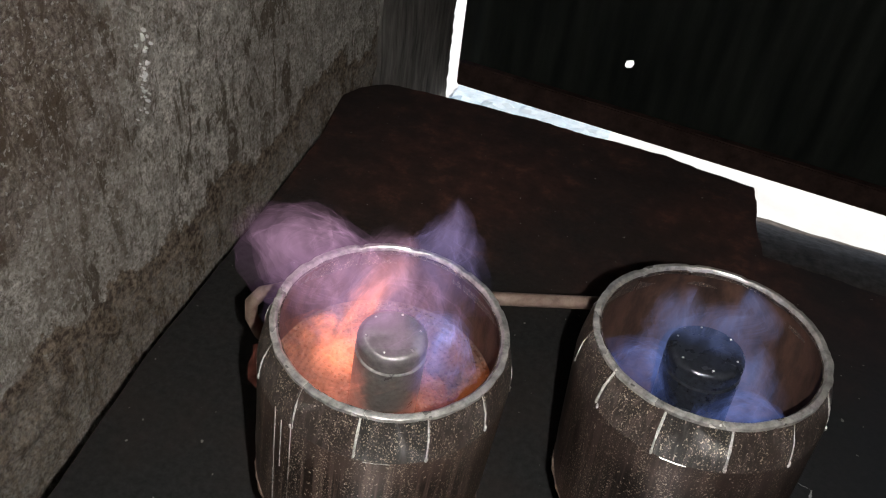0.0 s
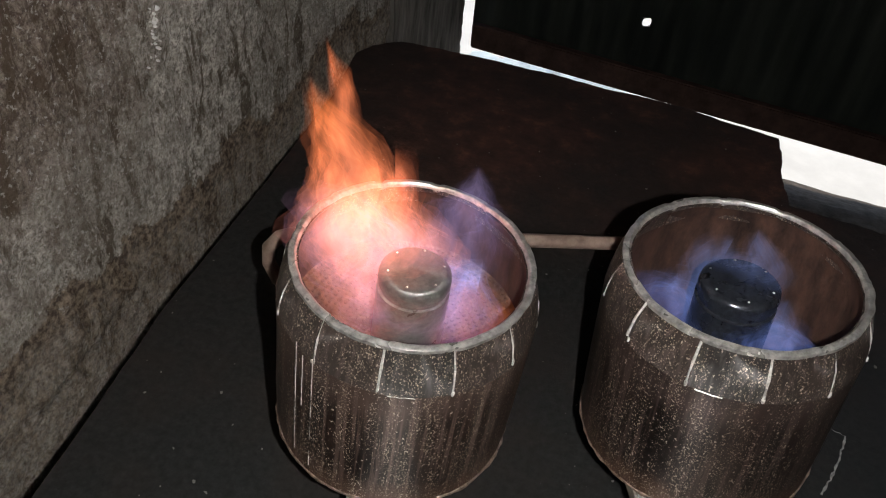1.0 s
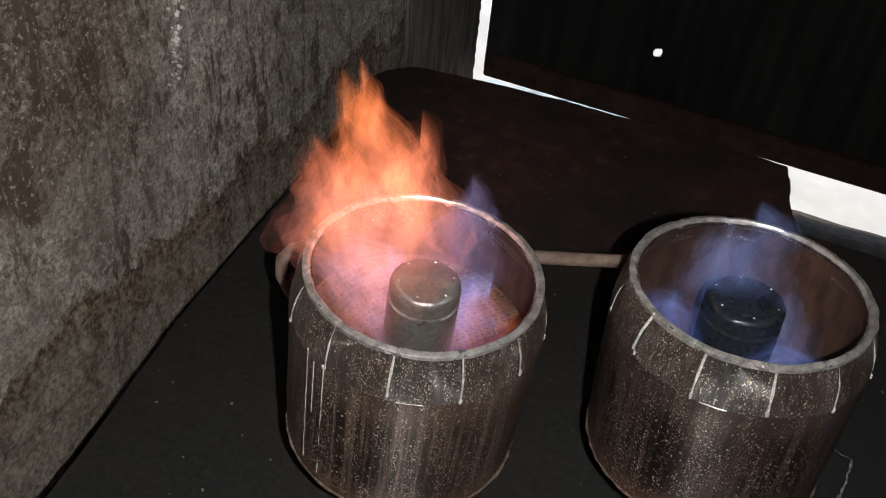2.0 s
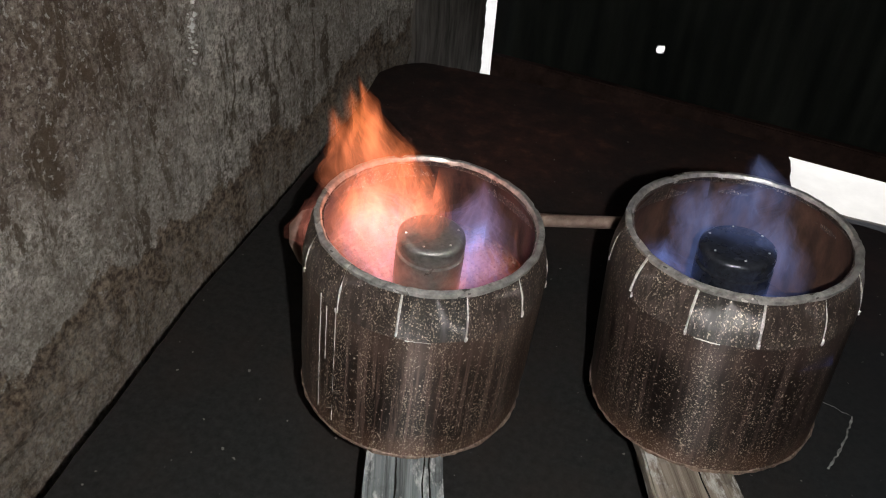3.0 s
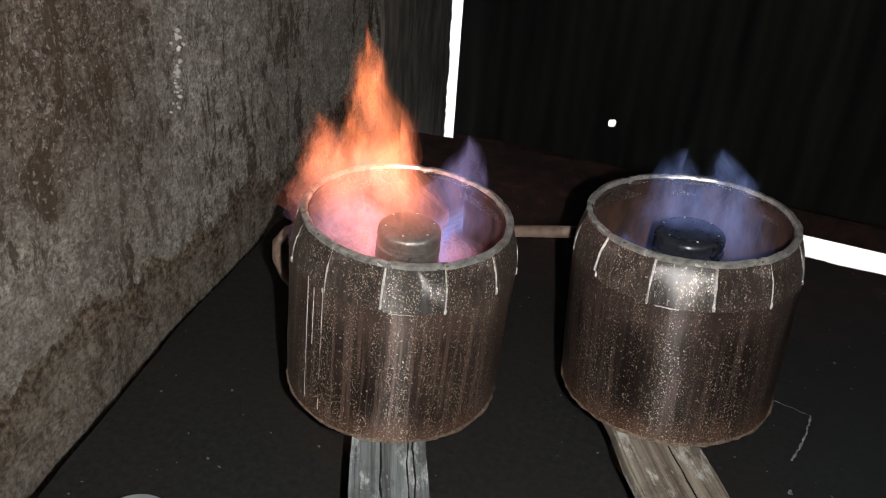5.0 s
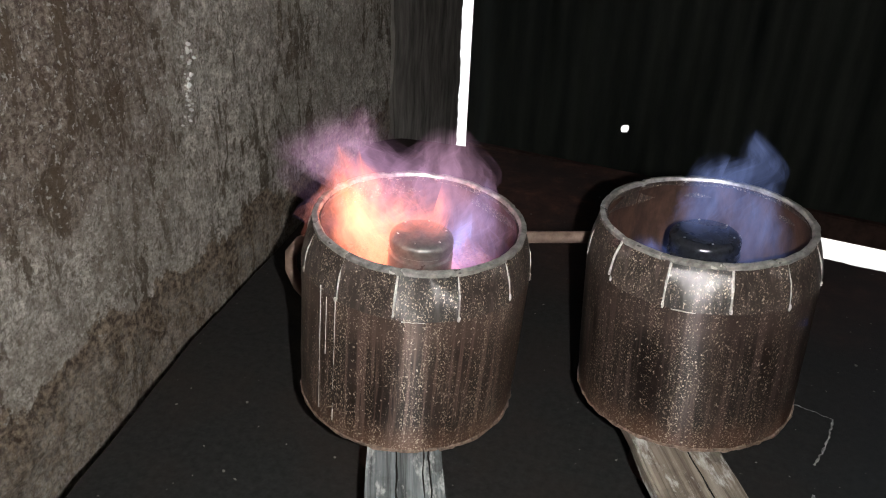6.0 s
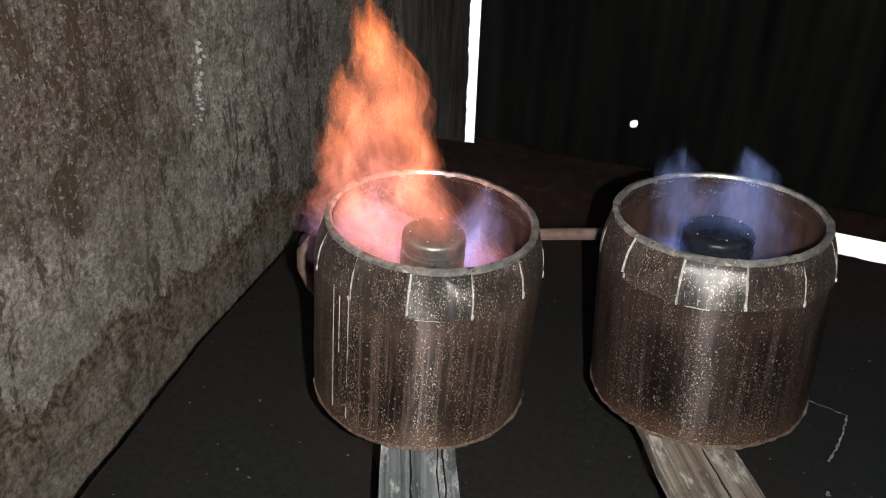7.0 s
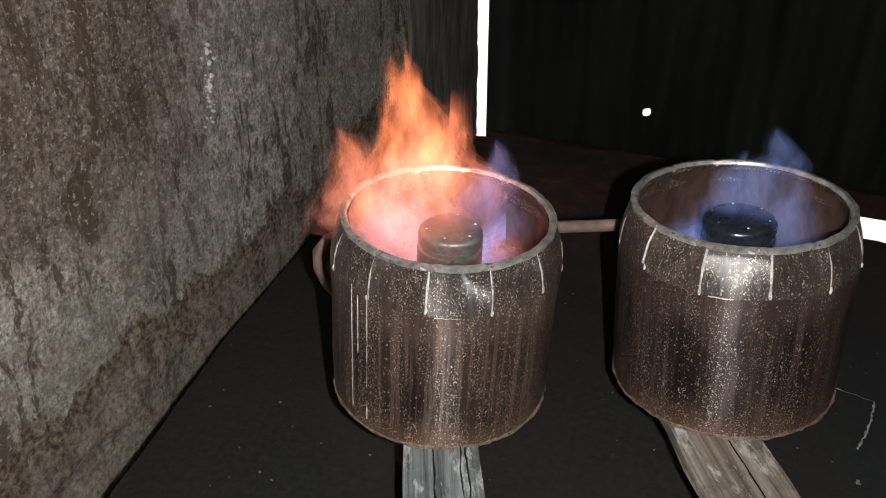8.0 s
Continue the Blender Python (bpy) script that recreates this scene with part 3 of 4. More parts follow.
    cap = [(0.0, -0.0155), (RC - 0.005, -0.0155), (RC - 0.0035, -0.0162), (RC - 0.0006, -0.0185), (RC, -0.0215), (RC, -0.0265), (RC - 0.0012, -0.0275), (RC - 0.0012, -0.0305), (RC + 0.0003, -0.0315), (RC + 0.0003, -0.094), (0, -0.094)]
    burner = part("burner", lathe(cap, 72), cap_mat, root, "capped riser of sooty steel", smooth=True, at=pose(0.001, 0.005, 0))
    for k in range(6):
        a = radians(60 * k + 20 + seed * 13)
        bm = bmesh.new()
        bmesh.ops.create_uvsphere(bm, u_segments=8, v_segments=5, radius=0.0009, matrix=Matrix.Translation(((RC - 0.0055) * math.cos(a), (RC - 0.0055) * math.sin(a), -0.0156)) @ Matrix.Diagonal((1, 1, 0.8, 1)))
        part("rivet", bm, SEAM, burner)
    if perforated:
        bm = bmesh.new()
        rnd = random.Random(3)
        for ring_i in range(14):
            r = 0.026 + 0.0039 * ring_i
            n = int(2 * math.pi * r / 0.0042)
            for k in range(n):
                a = 2 * math.pi * (k + 0.5 * (ring_i % 2)) / n
                z = -0.088 + 0.58 * max(0.0, r - 0.028)
                m = Matrix.Translation((r * math.cos(a), r * math.sin(a), z)) @ Matrix.Diagonal((1, 1, 0.9, 1))
                bmesh.ops.create_icosphere(bm, subdivisions=1, radius=0.0017 * rnd.uniform(0.85, 1.1), matrix=m) if r < 0.0795 else None
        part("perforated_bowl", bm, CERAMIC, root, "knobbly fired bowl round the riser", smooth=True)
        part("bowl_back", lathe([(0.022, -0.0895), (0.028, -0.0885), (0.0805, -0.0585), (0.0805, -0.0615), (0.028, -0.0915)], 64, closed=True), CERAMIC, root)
    part("foot", lathe([(0.036, -centre[2]), (0.036, -centre[2] + 0.004), (0.03, -H - 0.0165), (0.0, -H - 0.0165), (0.0, -centre[2])], 32, closed=True), RAIL, root, "black cast foot under the stove")
    root.children[-1].matrix_basis = tilt.inverted()
    return root


def leaning(ax, ay):
    """The turn that takes z to the direction (ax, ay, up)."""
    return Vector((ax, ay, 1)).normalized().rotation_difference(Vector((0, 0, 1))).inverted().to_matrix().to_4x4()


LEFT, RIGHT = Vector((-0.1245, 0.372, 0.238)), Vector((0.076, 0.447, 0.243))
stove(LEFT, leaning(0.055, -0.01), -81, STEEL_BROWN, CAP_OLIVE, "brown steel pipe stove with a slit and beaten-in top, burning orange", 1, True, [(-110.5, -0.034, -0.142), (-121, -0.03, -0.14), (-116.5, -0.036, -0.085)], (0,), 0.0243)
stove(RIGHT, leaning(-0.055, 0.007), -104.5, STEEL_DARK, CAP_BLUE, "dark steel pipe stove with a slit and beaten-in top, burning blue", 2, False, [], (0,), 0.0268)


CRACK_BLACK = plain_surface("near-black crack lines", (0.006, 0.005, 0.005), (0.015, 0.013, 0.012), 300, 0.95)


def plank(name, start, way, width, length, mat, label, seed, cracks):
    d = Vector((*way, 0)).normalized()
    bm = box(-width / 2, width / 2, -0.09, length, -0.013, 0.0, 0.0018)
    bmesh.ops.subdivide_edges(bm, edges=[e for e in bm.edges if abs((e.verts[0].co - e.verts[1].co).y) > 0.1], cuts=24)
    for v in bm.verts:
        v.co.x += 0.0016 * noise.noise(Vector((seed, v.co.y * 25, v.co.x * 10)))
        v.co.z += 0.0008 * noise.noise(Vector((seed + 4, v.co.y * 30, v.co.x * 40)))
    ob = part(name, bm, mat, at=Matrix.Translation(start) @ Matrix.Rotation(math.atan2(-d.x, d.y), 4, "Z"))
    for x in cracks:
        pts = [(x + 0.0015 * noise.noise(Vector((x * 400, i * 0.5, seed))), -0.02 + (length + 0.01) * i / 30, 0.0003) for i in range(31)]
        # raised near-black line put in for the shade inside the crack
        line = tube(pts, 0.0006, 6, 1.2)
        part("crack", line, CRACK_BLACK, ob, "dark crack along the grain")
    return tagged(ob, label, "plank", "planks under the stoves")


plank("plank", (-0.104, 0.292, 0.084), (0.36, -0.93), 0.055, 0.24, PLANK_GREY, "grey weathered plank sticking out from under the stove", 2, (-0.018, -0.0135, 0.006))
plank("plank", (0.0865, 0.3685, 0.0875), (0.43, -0.90), 0.064, 0.26, PLANK_TAN, "tan cracked plank sticking out from under the stove", 6, (-0.006,))


def feed_pipe():
    pts = [(-0.165, 0.468, 0.0), (-0.185, 0.462, 0.03), (-0.215, 0.452, 0.062), (-0.245, 0.441, 0.09), (-0.261, 0.435, 0.112), (-0.267, 0.4325, 0.13), (-0.266, 0.4325, 0.146), (-0.258, 0.436, 0.157), (-0.243, 0.441, 0.163), (-0.07, 0.512, 0.163), (0.03, 0.553, 0.163), (0.045, 0.559, 0.158), (0.052, 0.562, 0.146), (0.053, 0.5625, 0.12), (0.053, 0.5625, 0.0)]
    ob = part("feed_pipe", tube(pts, 0.0056, 14, 0.05), PIPE, smooth=True)
    return tagged(ob, "thin rust-brown pipe bent down at both ends behind the stoves", "pipe")


feed_pipe()


def spare_cap():
    root = tagged(new("burner_cap"), "spare round burner cap with a bright turned face and six rivets", "burner cap")
    root.matrix_basis = pose(-0.254, 0.185, 0.0, 0, 0, 25)
    R = 0.0288
    part("side", lathe([(0, 0), (R - 0.001, 0), (R - 0.0005, 0.002), (R - 0.0005, 0.0465), (R - 0.003, 0.0475), (0, 0.0475)], 72), SIDE, root, "rust-stained side", smooth=True)
    part("face", lathe([(R - 0.0006, 0.0462), (R, 0.0475), (R - 0.0012, 0.0495), (R - 0.004, 0.0503), (R - 0.0085, 0.0500), (R - 0.009, 0.0500), (0.0, 0.0500)], 96), TURNED, root, "bright lathe-turned aluminium face", smooth=True)
    bm = bmesh.new()
    bmesh.ops.create_uvsphere(bm, u_segments=10, v_segments=6, radius=0.0011, matrix=Matrix.Translation((0.0, 0.0, 0.0501)) @ Matrix.Diagonal((1, 1, 0.6, 1)))
    part("centre_nub", bm, SIDE, root, "small dark nub in the middle", smooth=True)
    for k in range(6):
        a = radians(60 * k)
        bm = bmesh.new()
        bmesh.ops.create_uvsphere(bm, u_segments=10, v_segments=6, radius=0.0024, matrix=Matrix.Translation((0.0212 * math.cos(a), 0.0212 * math.sin(a), 0.0503)) @ Matrix.Diagonal((1, 1, 0.6, 1)))
        part("rivet", bm, CAP_BLUE, root, "dark domed rivet", smooth=True)
    return root


spare_cap()


def smear(name, pts, radius, mat, label, category):
    """A dried splash or scratch on the bench: a flat uneven ridge."""
    dense = []
    for a, b in zip(pts, pts[1:]):
        for i in range(10):
            k = i / 10
            p = Vector((a[0] + (b[0] - a[0]) * k, a[1] + (b[1] - a[1]) * k, 0))
            dense.append(p + 0.0016 * Vector((noise.noise(p * 220), noise.noise(p * 220 + Vector((5, 0, 0))), 0)))
    dense.append(Vector((*pts[-1], 0)))
    bm = tube(dense, radius, 8, 1.6)
    for v in bm.verts:
        v.co.z *= 0.35
    return tagged(part(name, bm, mat), label, category)


smear("whitewash_drip", [(0.190, 0.578), (0.215, 0.572), (0.2335, 0.566)], 0.00045, MORTAR, "thin dried line of whitewash on the black bench", "dried drip")
smear("whitewash_drip", [(0.2335, 0.566), (0.226, 0.53), (0.212, 0.492)], 0.0009, MORTAR, "curved dried streak of whitewash on the black bench", "dried drip")
smear("whitewash_drip", [(0.2085, 0.452), (0.2095, 0.447)], 0.0022, MORTAR, "dried blob of whitewash on the black bench", "dried drip")

# ---- the flames ----
def tongue_mesh(name, height, width, mat, seed, thick=0.6, sway=0.24, full=4.0, ragged=0.12):
    """A licking tongue of fire: flattened, twisted and wavering skins, one inside the other, drawn out to a point; its foot at 0."""
    bm = bmesh.new()
    rows, segs = 34, 20
    shells = [0.08 + 0.92 * ((i + 1) / 16) ** 0.85 for i in range(16)]
    foot = None
    for s_i, s in enumerate(shells):
        rings = []
        for i in range(rows + 1):
            k = i / rows
            fat = min(1.0, 0.45 + 1.5 * k) * (1 - k ** full) ** 0.9
            fat *= 1 + 0.36 * noise.noise(Vector((seed, k * 5.5, 0))) + 0.2 * noise.noise(Vector((seed + s_i * 0.9, k * 8, 4)))
            cx = width * (sway * 2 * noise.noise(Vector((seed + 9, k * 3.0, 0))) + 0.5 * sway * noise.noise(Vector((seed + 5, k * 8.0, 2)))) * k
            cy = width * sway * noise.noise(Vector((seed + 17, k * 2.6, 0))) * k
            turn = 1.6 * noise.noise(Vector((seed + 31, k * 1.4, 0)))
            top = height * k * (1 - 0.26 * k * abs(noise.noise(Vector((seed, s_i * 0.77, 8)))) * 1.6)
            ring = []
            for j in range(segs):
                a = 2 * math.pi * j / segs
                w = 1 + 0.38 * noise.noise(Vector((math.cos(a) * 1.3 + seed * 3, math.sin(a) * 1.3 + s_i * 0.45, k * 5))) + 0.2 * noise.noise(Vector((math.cos(a) * 3 + seed * 7, math.sin(a) * 3 + s_i * 0.3, k * 13)))
                x, y = width / 2 * fat * s * w * math.cos(a), width / 2 * thick * fat * s * w * math.sin(a)
                lick = ragged * height * k * k * noise.noise(Vector((math.cos(a) * 1.5 + seed * 5, math.sin(a) * 1.5, s_i * 0.5)))
                ring.append(bm.verts.new((cx + x * math.cos(turn) - y * math.sin(turn), cy + x * math.sin(turn) + y * math.cos(turn), top + lick)))
            rings.append(ring)
        for p, q in zip(rings, rings[1:]):
            for j in range(segs):
                bm.faces.new((p[j], p[(j + 1) % segs], q[(j + 1) % segs], q[j]))
        if foot:
            for j in range(segs):
                bm.faces.new((foot[j], foot[(j + 1) % segs], rings[0][(j + 1) % segs], rings[0][j]))
        foot = rings[0]
    me = mesh_of(bm, name, mat, True)
    return me


ORANGE = flame_material("orange flame", (0.85, 0.30, 0.30), (1.0, 0.29, 0.17), (1.0, 0.24, 0.06), 0.07, 0.20)
ROSE = flame_material("rose and lilac flame", (0.28, 0.32, 0.8), (0.62, 0.35, 0.6), (0.72, 0.41, 0.58), 0.036, 0.13, 40, (0.34, 0.7))
ORANGE_SMALL = flame_material("small orange flame", (0.95, 0.3, 0.2), (1.0, 0.28, 0.13), (1.0, 0.22, 0.06), 0.05, 0.10)
AMBER = flame_material("amber flame", (0.85, 0.32, 0.36), (1.0, 0.31, 0.2), (1.0, 0.24, 0.1), 0.055, 0.16)
AMBER_SHORT = flame_material("short amber flame", (0.85, 0.32, 0.36), (1.0, 0.31, 0.2), (1.0, 0.24, 0.1), 0.055, 0.11)
PINK = flame_material("pink flame", (0.85, 0.30, 0.34), (1.0, 0.32, 0.22), (1.0, 0.33, 0.25), 0.036, 0.14)
LILAC = flame_material("lilac flame", (0.2, 0.26, 0.85), (0.27, 0.30, 0.8), (0.32, 0.38, 0.8), 0.04, 0.10, 40, (0.34, 0.7))
DUSK = flame_material("dim purple flame", (0.24, 0.26, 0.7), (0.36, 0.29, 0.62), (0.38, 0.29, 0.54), 0.03, 0.12)
BLUE = flame_material("blue flame", (0.16, 0.20, 0.5), (0.22, 0.30, 0.68), (0.25, 0.33, 0.68), 0.02, 0.12)
GLOW = flame_material("fire low in the bowl", (1.0, 0.28, 0.1), (1.0, 0.27, 0.13), (0.95, 0.28, 0.2), 0.02, 0.09, 30)
GLOW_BLUE = flame_material("blue fire low in the bowl", (0.14, 0.2, 0.6), (0.17, 0.26, 0.75), (0.18, 0.26, 0.62), 0.032, 0.07, 30)

fire_left = tagged(new("stove_fire"), "orange and pink gas flames licking out of the stove", "fire")
fire_left.matrix_basis = Matrix.Translation(LEFT + Vector((-0.004, 0.012, 0)))
fire_right = tagged(new("stove_fire"), "faint blue gas flames in the stove", "fire")
fire_right.matrix_basis = Matrix.Translation(RIGHT)


def tongue(fire, height, width, mat, seed, **kw):
    ob = new("flame", tongue_mesh("flame", height, width, mat, seed, **kw))
    ob.parent = fire
    return ob


flame_main = tongue(fire_left, 0.20, 0.078, ORANGE, 1.3, full=4.5)
flame_side = tongue(fire_left, 0.11, 0.058, AMBER_SHORT, 4.1)
flame_spill = tongue(fire_left, 0.13, 0.098, ROSE, 55.3, thick=0.75, full=6.0, ragged=0.06)
flame_lick = tongue(fire_left, 0.10, 0.048, ORANGE_SMALL, 61.0)
flame_lick_far = tongue(fire_left, 0.11, 0.052, ORANGE_SMALL, 67.5)
flame_lick_low = tongue(fire_left, 0.09, 0.05, ORANGE_SMALL, 71.5)
flame_tip = tongue(fire_left, 0.10, 0.03, ORANGE_SMALL, 77.5)
flame_back = tongue(fire_left, 0.16, 0.074, AMBER, 7.7)
flame_wisp = tongue(fire_left, 0.12, 0.056, DUSK, 11.2, thick=0.8, full=5.0)
flame_lilac = tongue(fire_left, 0.13, 0.11, ROSE, 15.9, thick=0.8)
flame_veil = tongue(fire_left, 0.14, 0.122, PINK, 18.3, thick=0.85)
bed_left = tongue(fire_left, 0.09, 0.085, GLOW, 21.4, thick=0.9, sway=0.05)
bed_right = tongue(fire_left, 0.09, 0.066, GLOW, 25.4, thick=0.9, sway=0.05)
blue_start = tongue(fire_left, 0.10, 0.06, LILAC, 28.4, thick=0.8)
blue_tall = tongue(fire_right, 0.12, 0.064, BLUE, 31.0)
blue_side = tongue(fire_right, 0.12, 0.064, BLUE, 35.0)
blue_low = tongue(fire_right, 0.12, 0.064, BLUE, 39.0)
blue_bed = tongue(fire_right, 0.07, 0.07, GLOW_BLUE, 43.0, thick=0.9, sway=0.05)
blue_bed_far = tongue(fire_right, 0.07, 0.06, GLOW_BLUE, 47.0, thick=0.9, sway=0.05)

torch = tagged(new("phone_torch"), "small white LED torch of the filming phone", "torch")
part("housing", lathe([(0.0, 0.0015), (0.006, 0.0015), (0.0065, 0.001), (0.0065, 0.0), (0.0045, -0.0002), (0.0045, 0.0008), (0.0, 0.0008)], 24, closed=True), HOUSING, torch)
part("led", lathe([(0.0, 0.0), (0.004, 0.0), (0.004, 0.0006), (0.0, 0.0006)], 24, closed=True), LED, torch)


# ---- motions ----
TIPS_MAIN = [(0, -0.033, -0.011, -0.052), (0.3, -0.035, -0.012, -0.035), (0.5, -0.040, -0.014, -0.045), (0.7, -0.034, -0.012, 0.070), (0.9, -0.053, -0.017, 0.115), (1.0, -0.046, -0.016, 0.118), (1.2, -0.042, -0.014, 0.117), (1.35, -0.062, -0.020, 0.134), (1.5, -0.052, -0.017, 0.131), (1.7, -0.016, -0.005, 0.150), (2.1, -0.042, -0.014, 0.124), (2.5, -0.030, -0.010, 0.084), (2.8, -0.044, -0.015, 0.056), (3, -0.038, -0.013, 0.090), (3.2, -0.070, -0.024, 0.089), (3.4, -0.024, -0.008, 0.101), (3.5, -0.032, -0.011, 0.101), (3.6, -0.060, -0.020, 0.111), (3.8, -0.049, -0.016, 0.102), (4, -0.031, -0.010, 0.082), (4.2, -0.038, -0.012, 0.097), (4.4, -0.017, -0.006, 0.107), (4.5, -0.033, -0.011, 0.134), (4.7, -0.034, -0.011, 0.130), (5.1, -0.020, -0.007, 0.113), (5.5, -0.046, -0.016, 0.076), (5.8, -0.051, -0.018, 0.013), (6, -0.041, -0.014, 0.032), (6.2, -0.035, -0.012, 0.061), (6.4, -0.016, -0.005, 0.057), (6.5, -0.026, -0.009, 0.026), (6.6, -0.070, -0.023, 0.113), (6.8, -0.037, -0.013, 0.129), (7, -0.037, -0.012, 0.155), (7.2, -0.046, -0.015, 0.125), (7.4, -0.019, -0.006, 0.099), (7.5, -0.034, -0.011, 0.112), (7.6, -0.052, -0.017, 0.114), (7.8, -0.046, -0.015, 0.143), (8, -0.021, -0.007, 0.116)]
TIPS_SIDE = [(0, -0.047, -0.016, -0.04), (0.25, -0.049, -0.016, -0.03), (0.5, -0.050, -0.017, -0.042), (0.8, -0.048, -0.016, 0.065), (1, -0.045, -0.015, 0.05), (1.2, -0.078, -0.026, 0.088), (1.5, -0.075, -0.024, 0.070), (1.7, -0.065, -0.021, 0.101), (2.2, -0.074, -0.025, 0.066), (2.8, -0.068, -0.024, 0.037), (3, -0.087, -0.031, 0.022), (3.2, -0.076, -0.026, 0.059), (3.5, -0.053, -0.018, 0.042), (3.8, -0.064, -0.021, 0.067), (4, -0.064, -0.021, 0.038), (4.2, -0.068, -0.022, 0.035), (4.5, -0.067, -0.022, 0.054), (4.7, -0.073, -0.024, 0.070), (5.2, -0.060, -0.020, 0.061), (5.8, -0.066, -0.023, 0.035), (6, -0.059, -0.020, 0.050), (6.5, -0.075, -0.025, 0.038), (6.8, -0.084, -0.028, 0.063), (7, -0.075, -0.025, 0.068), (7.3, -0.077, -0.025, 0.084), (7.5, -0.068, -0.022, 0.080), (7.8, -0.074, -0.024, 0.075), (8, -0.080, -0.026, 0.060)]
TIPS_BACK = [(0, -0.002, -0.001, -0.05), (0.5, -0.009, -0.003, -0.05), (0.8, -0.005, -0.002, 0.081), (1, -0.014, -0.005, 0.075), (1.2, 0.000, 0.000, 0.120), (1.5, 0.002, 0.001, 0.099), (1.7, -0.002, -0.001, 0.123), (2.2, -0.010, -0.003, 0.092), (2.8, 0.011, 0.004, 0.048), (3, 0.006, 0.002, 0.034), (3.2, -0.019, -0.007, 0.068), (3.5, -0.010, -0.003, 0.074), (3.8, -0.008, -0.002, 0.058), (4, -0.002, -0.001, 0.030), (4.2, 0.014, 0.005, 0.036), (4.5, -0.009, -0.003, 0.106), (4.7, -0.007, -0.002, 0.078), (5.2, -0.001, -0.000, 0.072), (5.8, 0.018, 0.006, 0.021), (6, 0.017, 0.006, 0.025), (6.5, 0.017, 0.006, 0.023), (6.8, 0.001, 0.000, 0.078), (7, -0.006, -0.002, 0.066), (7.3, -0.014, -0.005, 0.082), (7.5, 0.002, 0.001, 0.072), (7.8, -0.004, -0.001, 0.100), (8, 0.002, 0.001, 0.089)]
TIPS_WISP = [(0, 0.028, 0.010, 0.096), (0.5, -0.010, -0.003, 0.085), (1, 0.030, 0.010, 0.065), (1.5, 0.028, 0.009, 0.071), (2.2, 0.018, 0.006, 0.060), (3, 0.030, 0.010, 0.027), (3.5, 0.031, 0.010, 0.042), (4, 0.034, 0.011, 0.014), (4.5, 0.034, 0.011, 0.059), (5.2, 0.038, 0.013, 0.054), (6, 0.044, 0.015, 0.030), (6.5, 0.032, 0.011, 0.028), (7, 0.034, 0.011, 0.024), (7.5, 0.026, 0.009, 0.036), (8, 0.029, 0.010, 0.051)]
TIPS_BLUE_TALL = [(0, 0.013, -0.002, 0.041), (0.5, -0.000, 0.000, 0.034), (1, 0.001, -0.000, 0.021), (1.5, -0.004, 0.001, 0.051), (2.2, -0.012, 0.002, 0.053), (3, -0.004, 0.000, 0.051), (3.5, 0.007, -0.000, 0.063), (4, 0.012, -0.001, 0.059), (4.5, 0.011, -0.001, 0.052), (4.7, 0.012, -0.001, 0.045), (5.2, 0.011, -0.000, 0.057), (5.8, 0.022, -0.001, 0.066), (6, 0.021, -0.001, 0.067), (6.2, 0.016, -0.001, 0.048), (6.5, -0.001, 0.000, 0.055), (6.8, 0.012, -0.001, 0.063), (7, 0.008, -0.000, 0.049), (7.3, 0.011, -0.001, 0.057), (7.5, 0.008, -0.000, 0.055), (7.8, 0.001, -0.000, 0.051), (8, 0.015, -0.001, 0.054)]
TIPS_BLUE_SIDE = [(0, -0.017, 0.003, 0.020), (0.5, -0.016, 0.003, 0.026), (1, -0.012, 0.002, 0.005), (1.5, -0.016, 0.003, 0.023), (2.2, -0.020, 0.003, 0.032), (3, -0.030, 0.003, 0.020), (3.5, -0.007, 0.000, 0.047), (4, -0.010, 0.000, 0.033), (4.5, -0.014, 0.001, 0.040), (5.2, -0.009, 0.000, 0.044), (6, 0.007, -0.000, 0.043), (6.5, -0.016, 0.001, 0.037), (7, -0.033, 0.002, 0.039), (7.5, -0.008, 0.000, 0.039), (8, 0.002, -0.000, 0.031)]
TIPS_BLUE_LOW = [(0, 0.044, -0.008, 0.003), (0.5, 0.047, -0.008, -0.010), (1, 0.046, -0.008, -0.019), (1.5, 0.037, -0.006, -0.008), (2.2, 0.026, -0.003, 0.000), (3, 0.024, -0.002, 0.016), (3.5, 0.024, -0.001, 0.036), (4, 0.033, -0.002, 0.025), (4.5, 0.036, -0.002, 0.033), (5.2, 0.032, -0.001, 0.035), (6, 0.041, -0.002, 0.032), (6.5, 0.029, -0.001, 0.032), (7, 0.017, -0.001, 0.044), (7.5, 0.025, -0.001, 0.028), (8, 0.038, -0.002, 0.021)]


TIPS_SPILL = [(0, -0.046, -0.018, 0.080), (0.25, -0.052, -0.02, 0.08), (0.5, -0.074, -0.025, 0.072), (0.75, -0.05, -0.018, 0.06), (1.0, -0.035, -0.01, 0.03), (1.5, -0.03, -0.01, 0.015), (2.2, -0.02, 0.0, 0.0), (3.0, -0.03, 0.0, -0.005), (4.0, -0.03, 0.0, 0.0), (5.0, -0.04, -0.01, 0.01), (5.8, -0.066, -0.02, 0.06), (6.0, -0.044, -0.014, 0.08), (6.25, -0.05, -0.016, 0.06), (6.5, -0.054, -0.018, 0.066), (7.0, -0.055, -0.02, 0.02), (8.0, -0.05, -0.015, 0.005)]
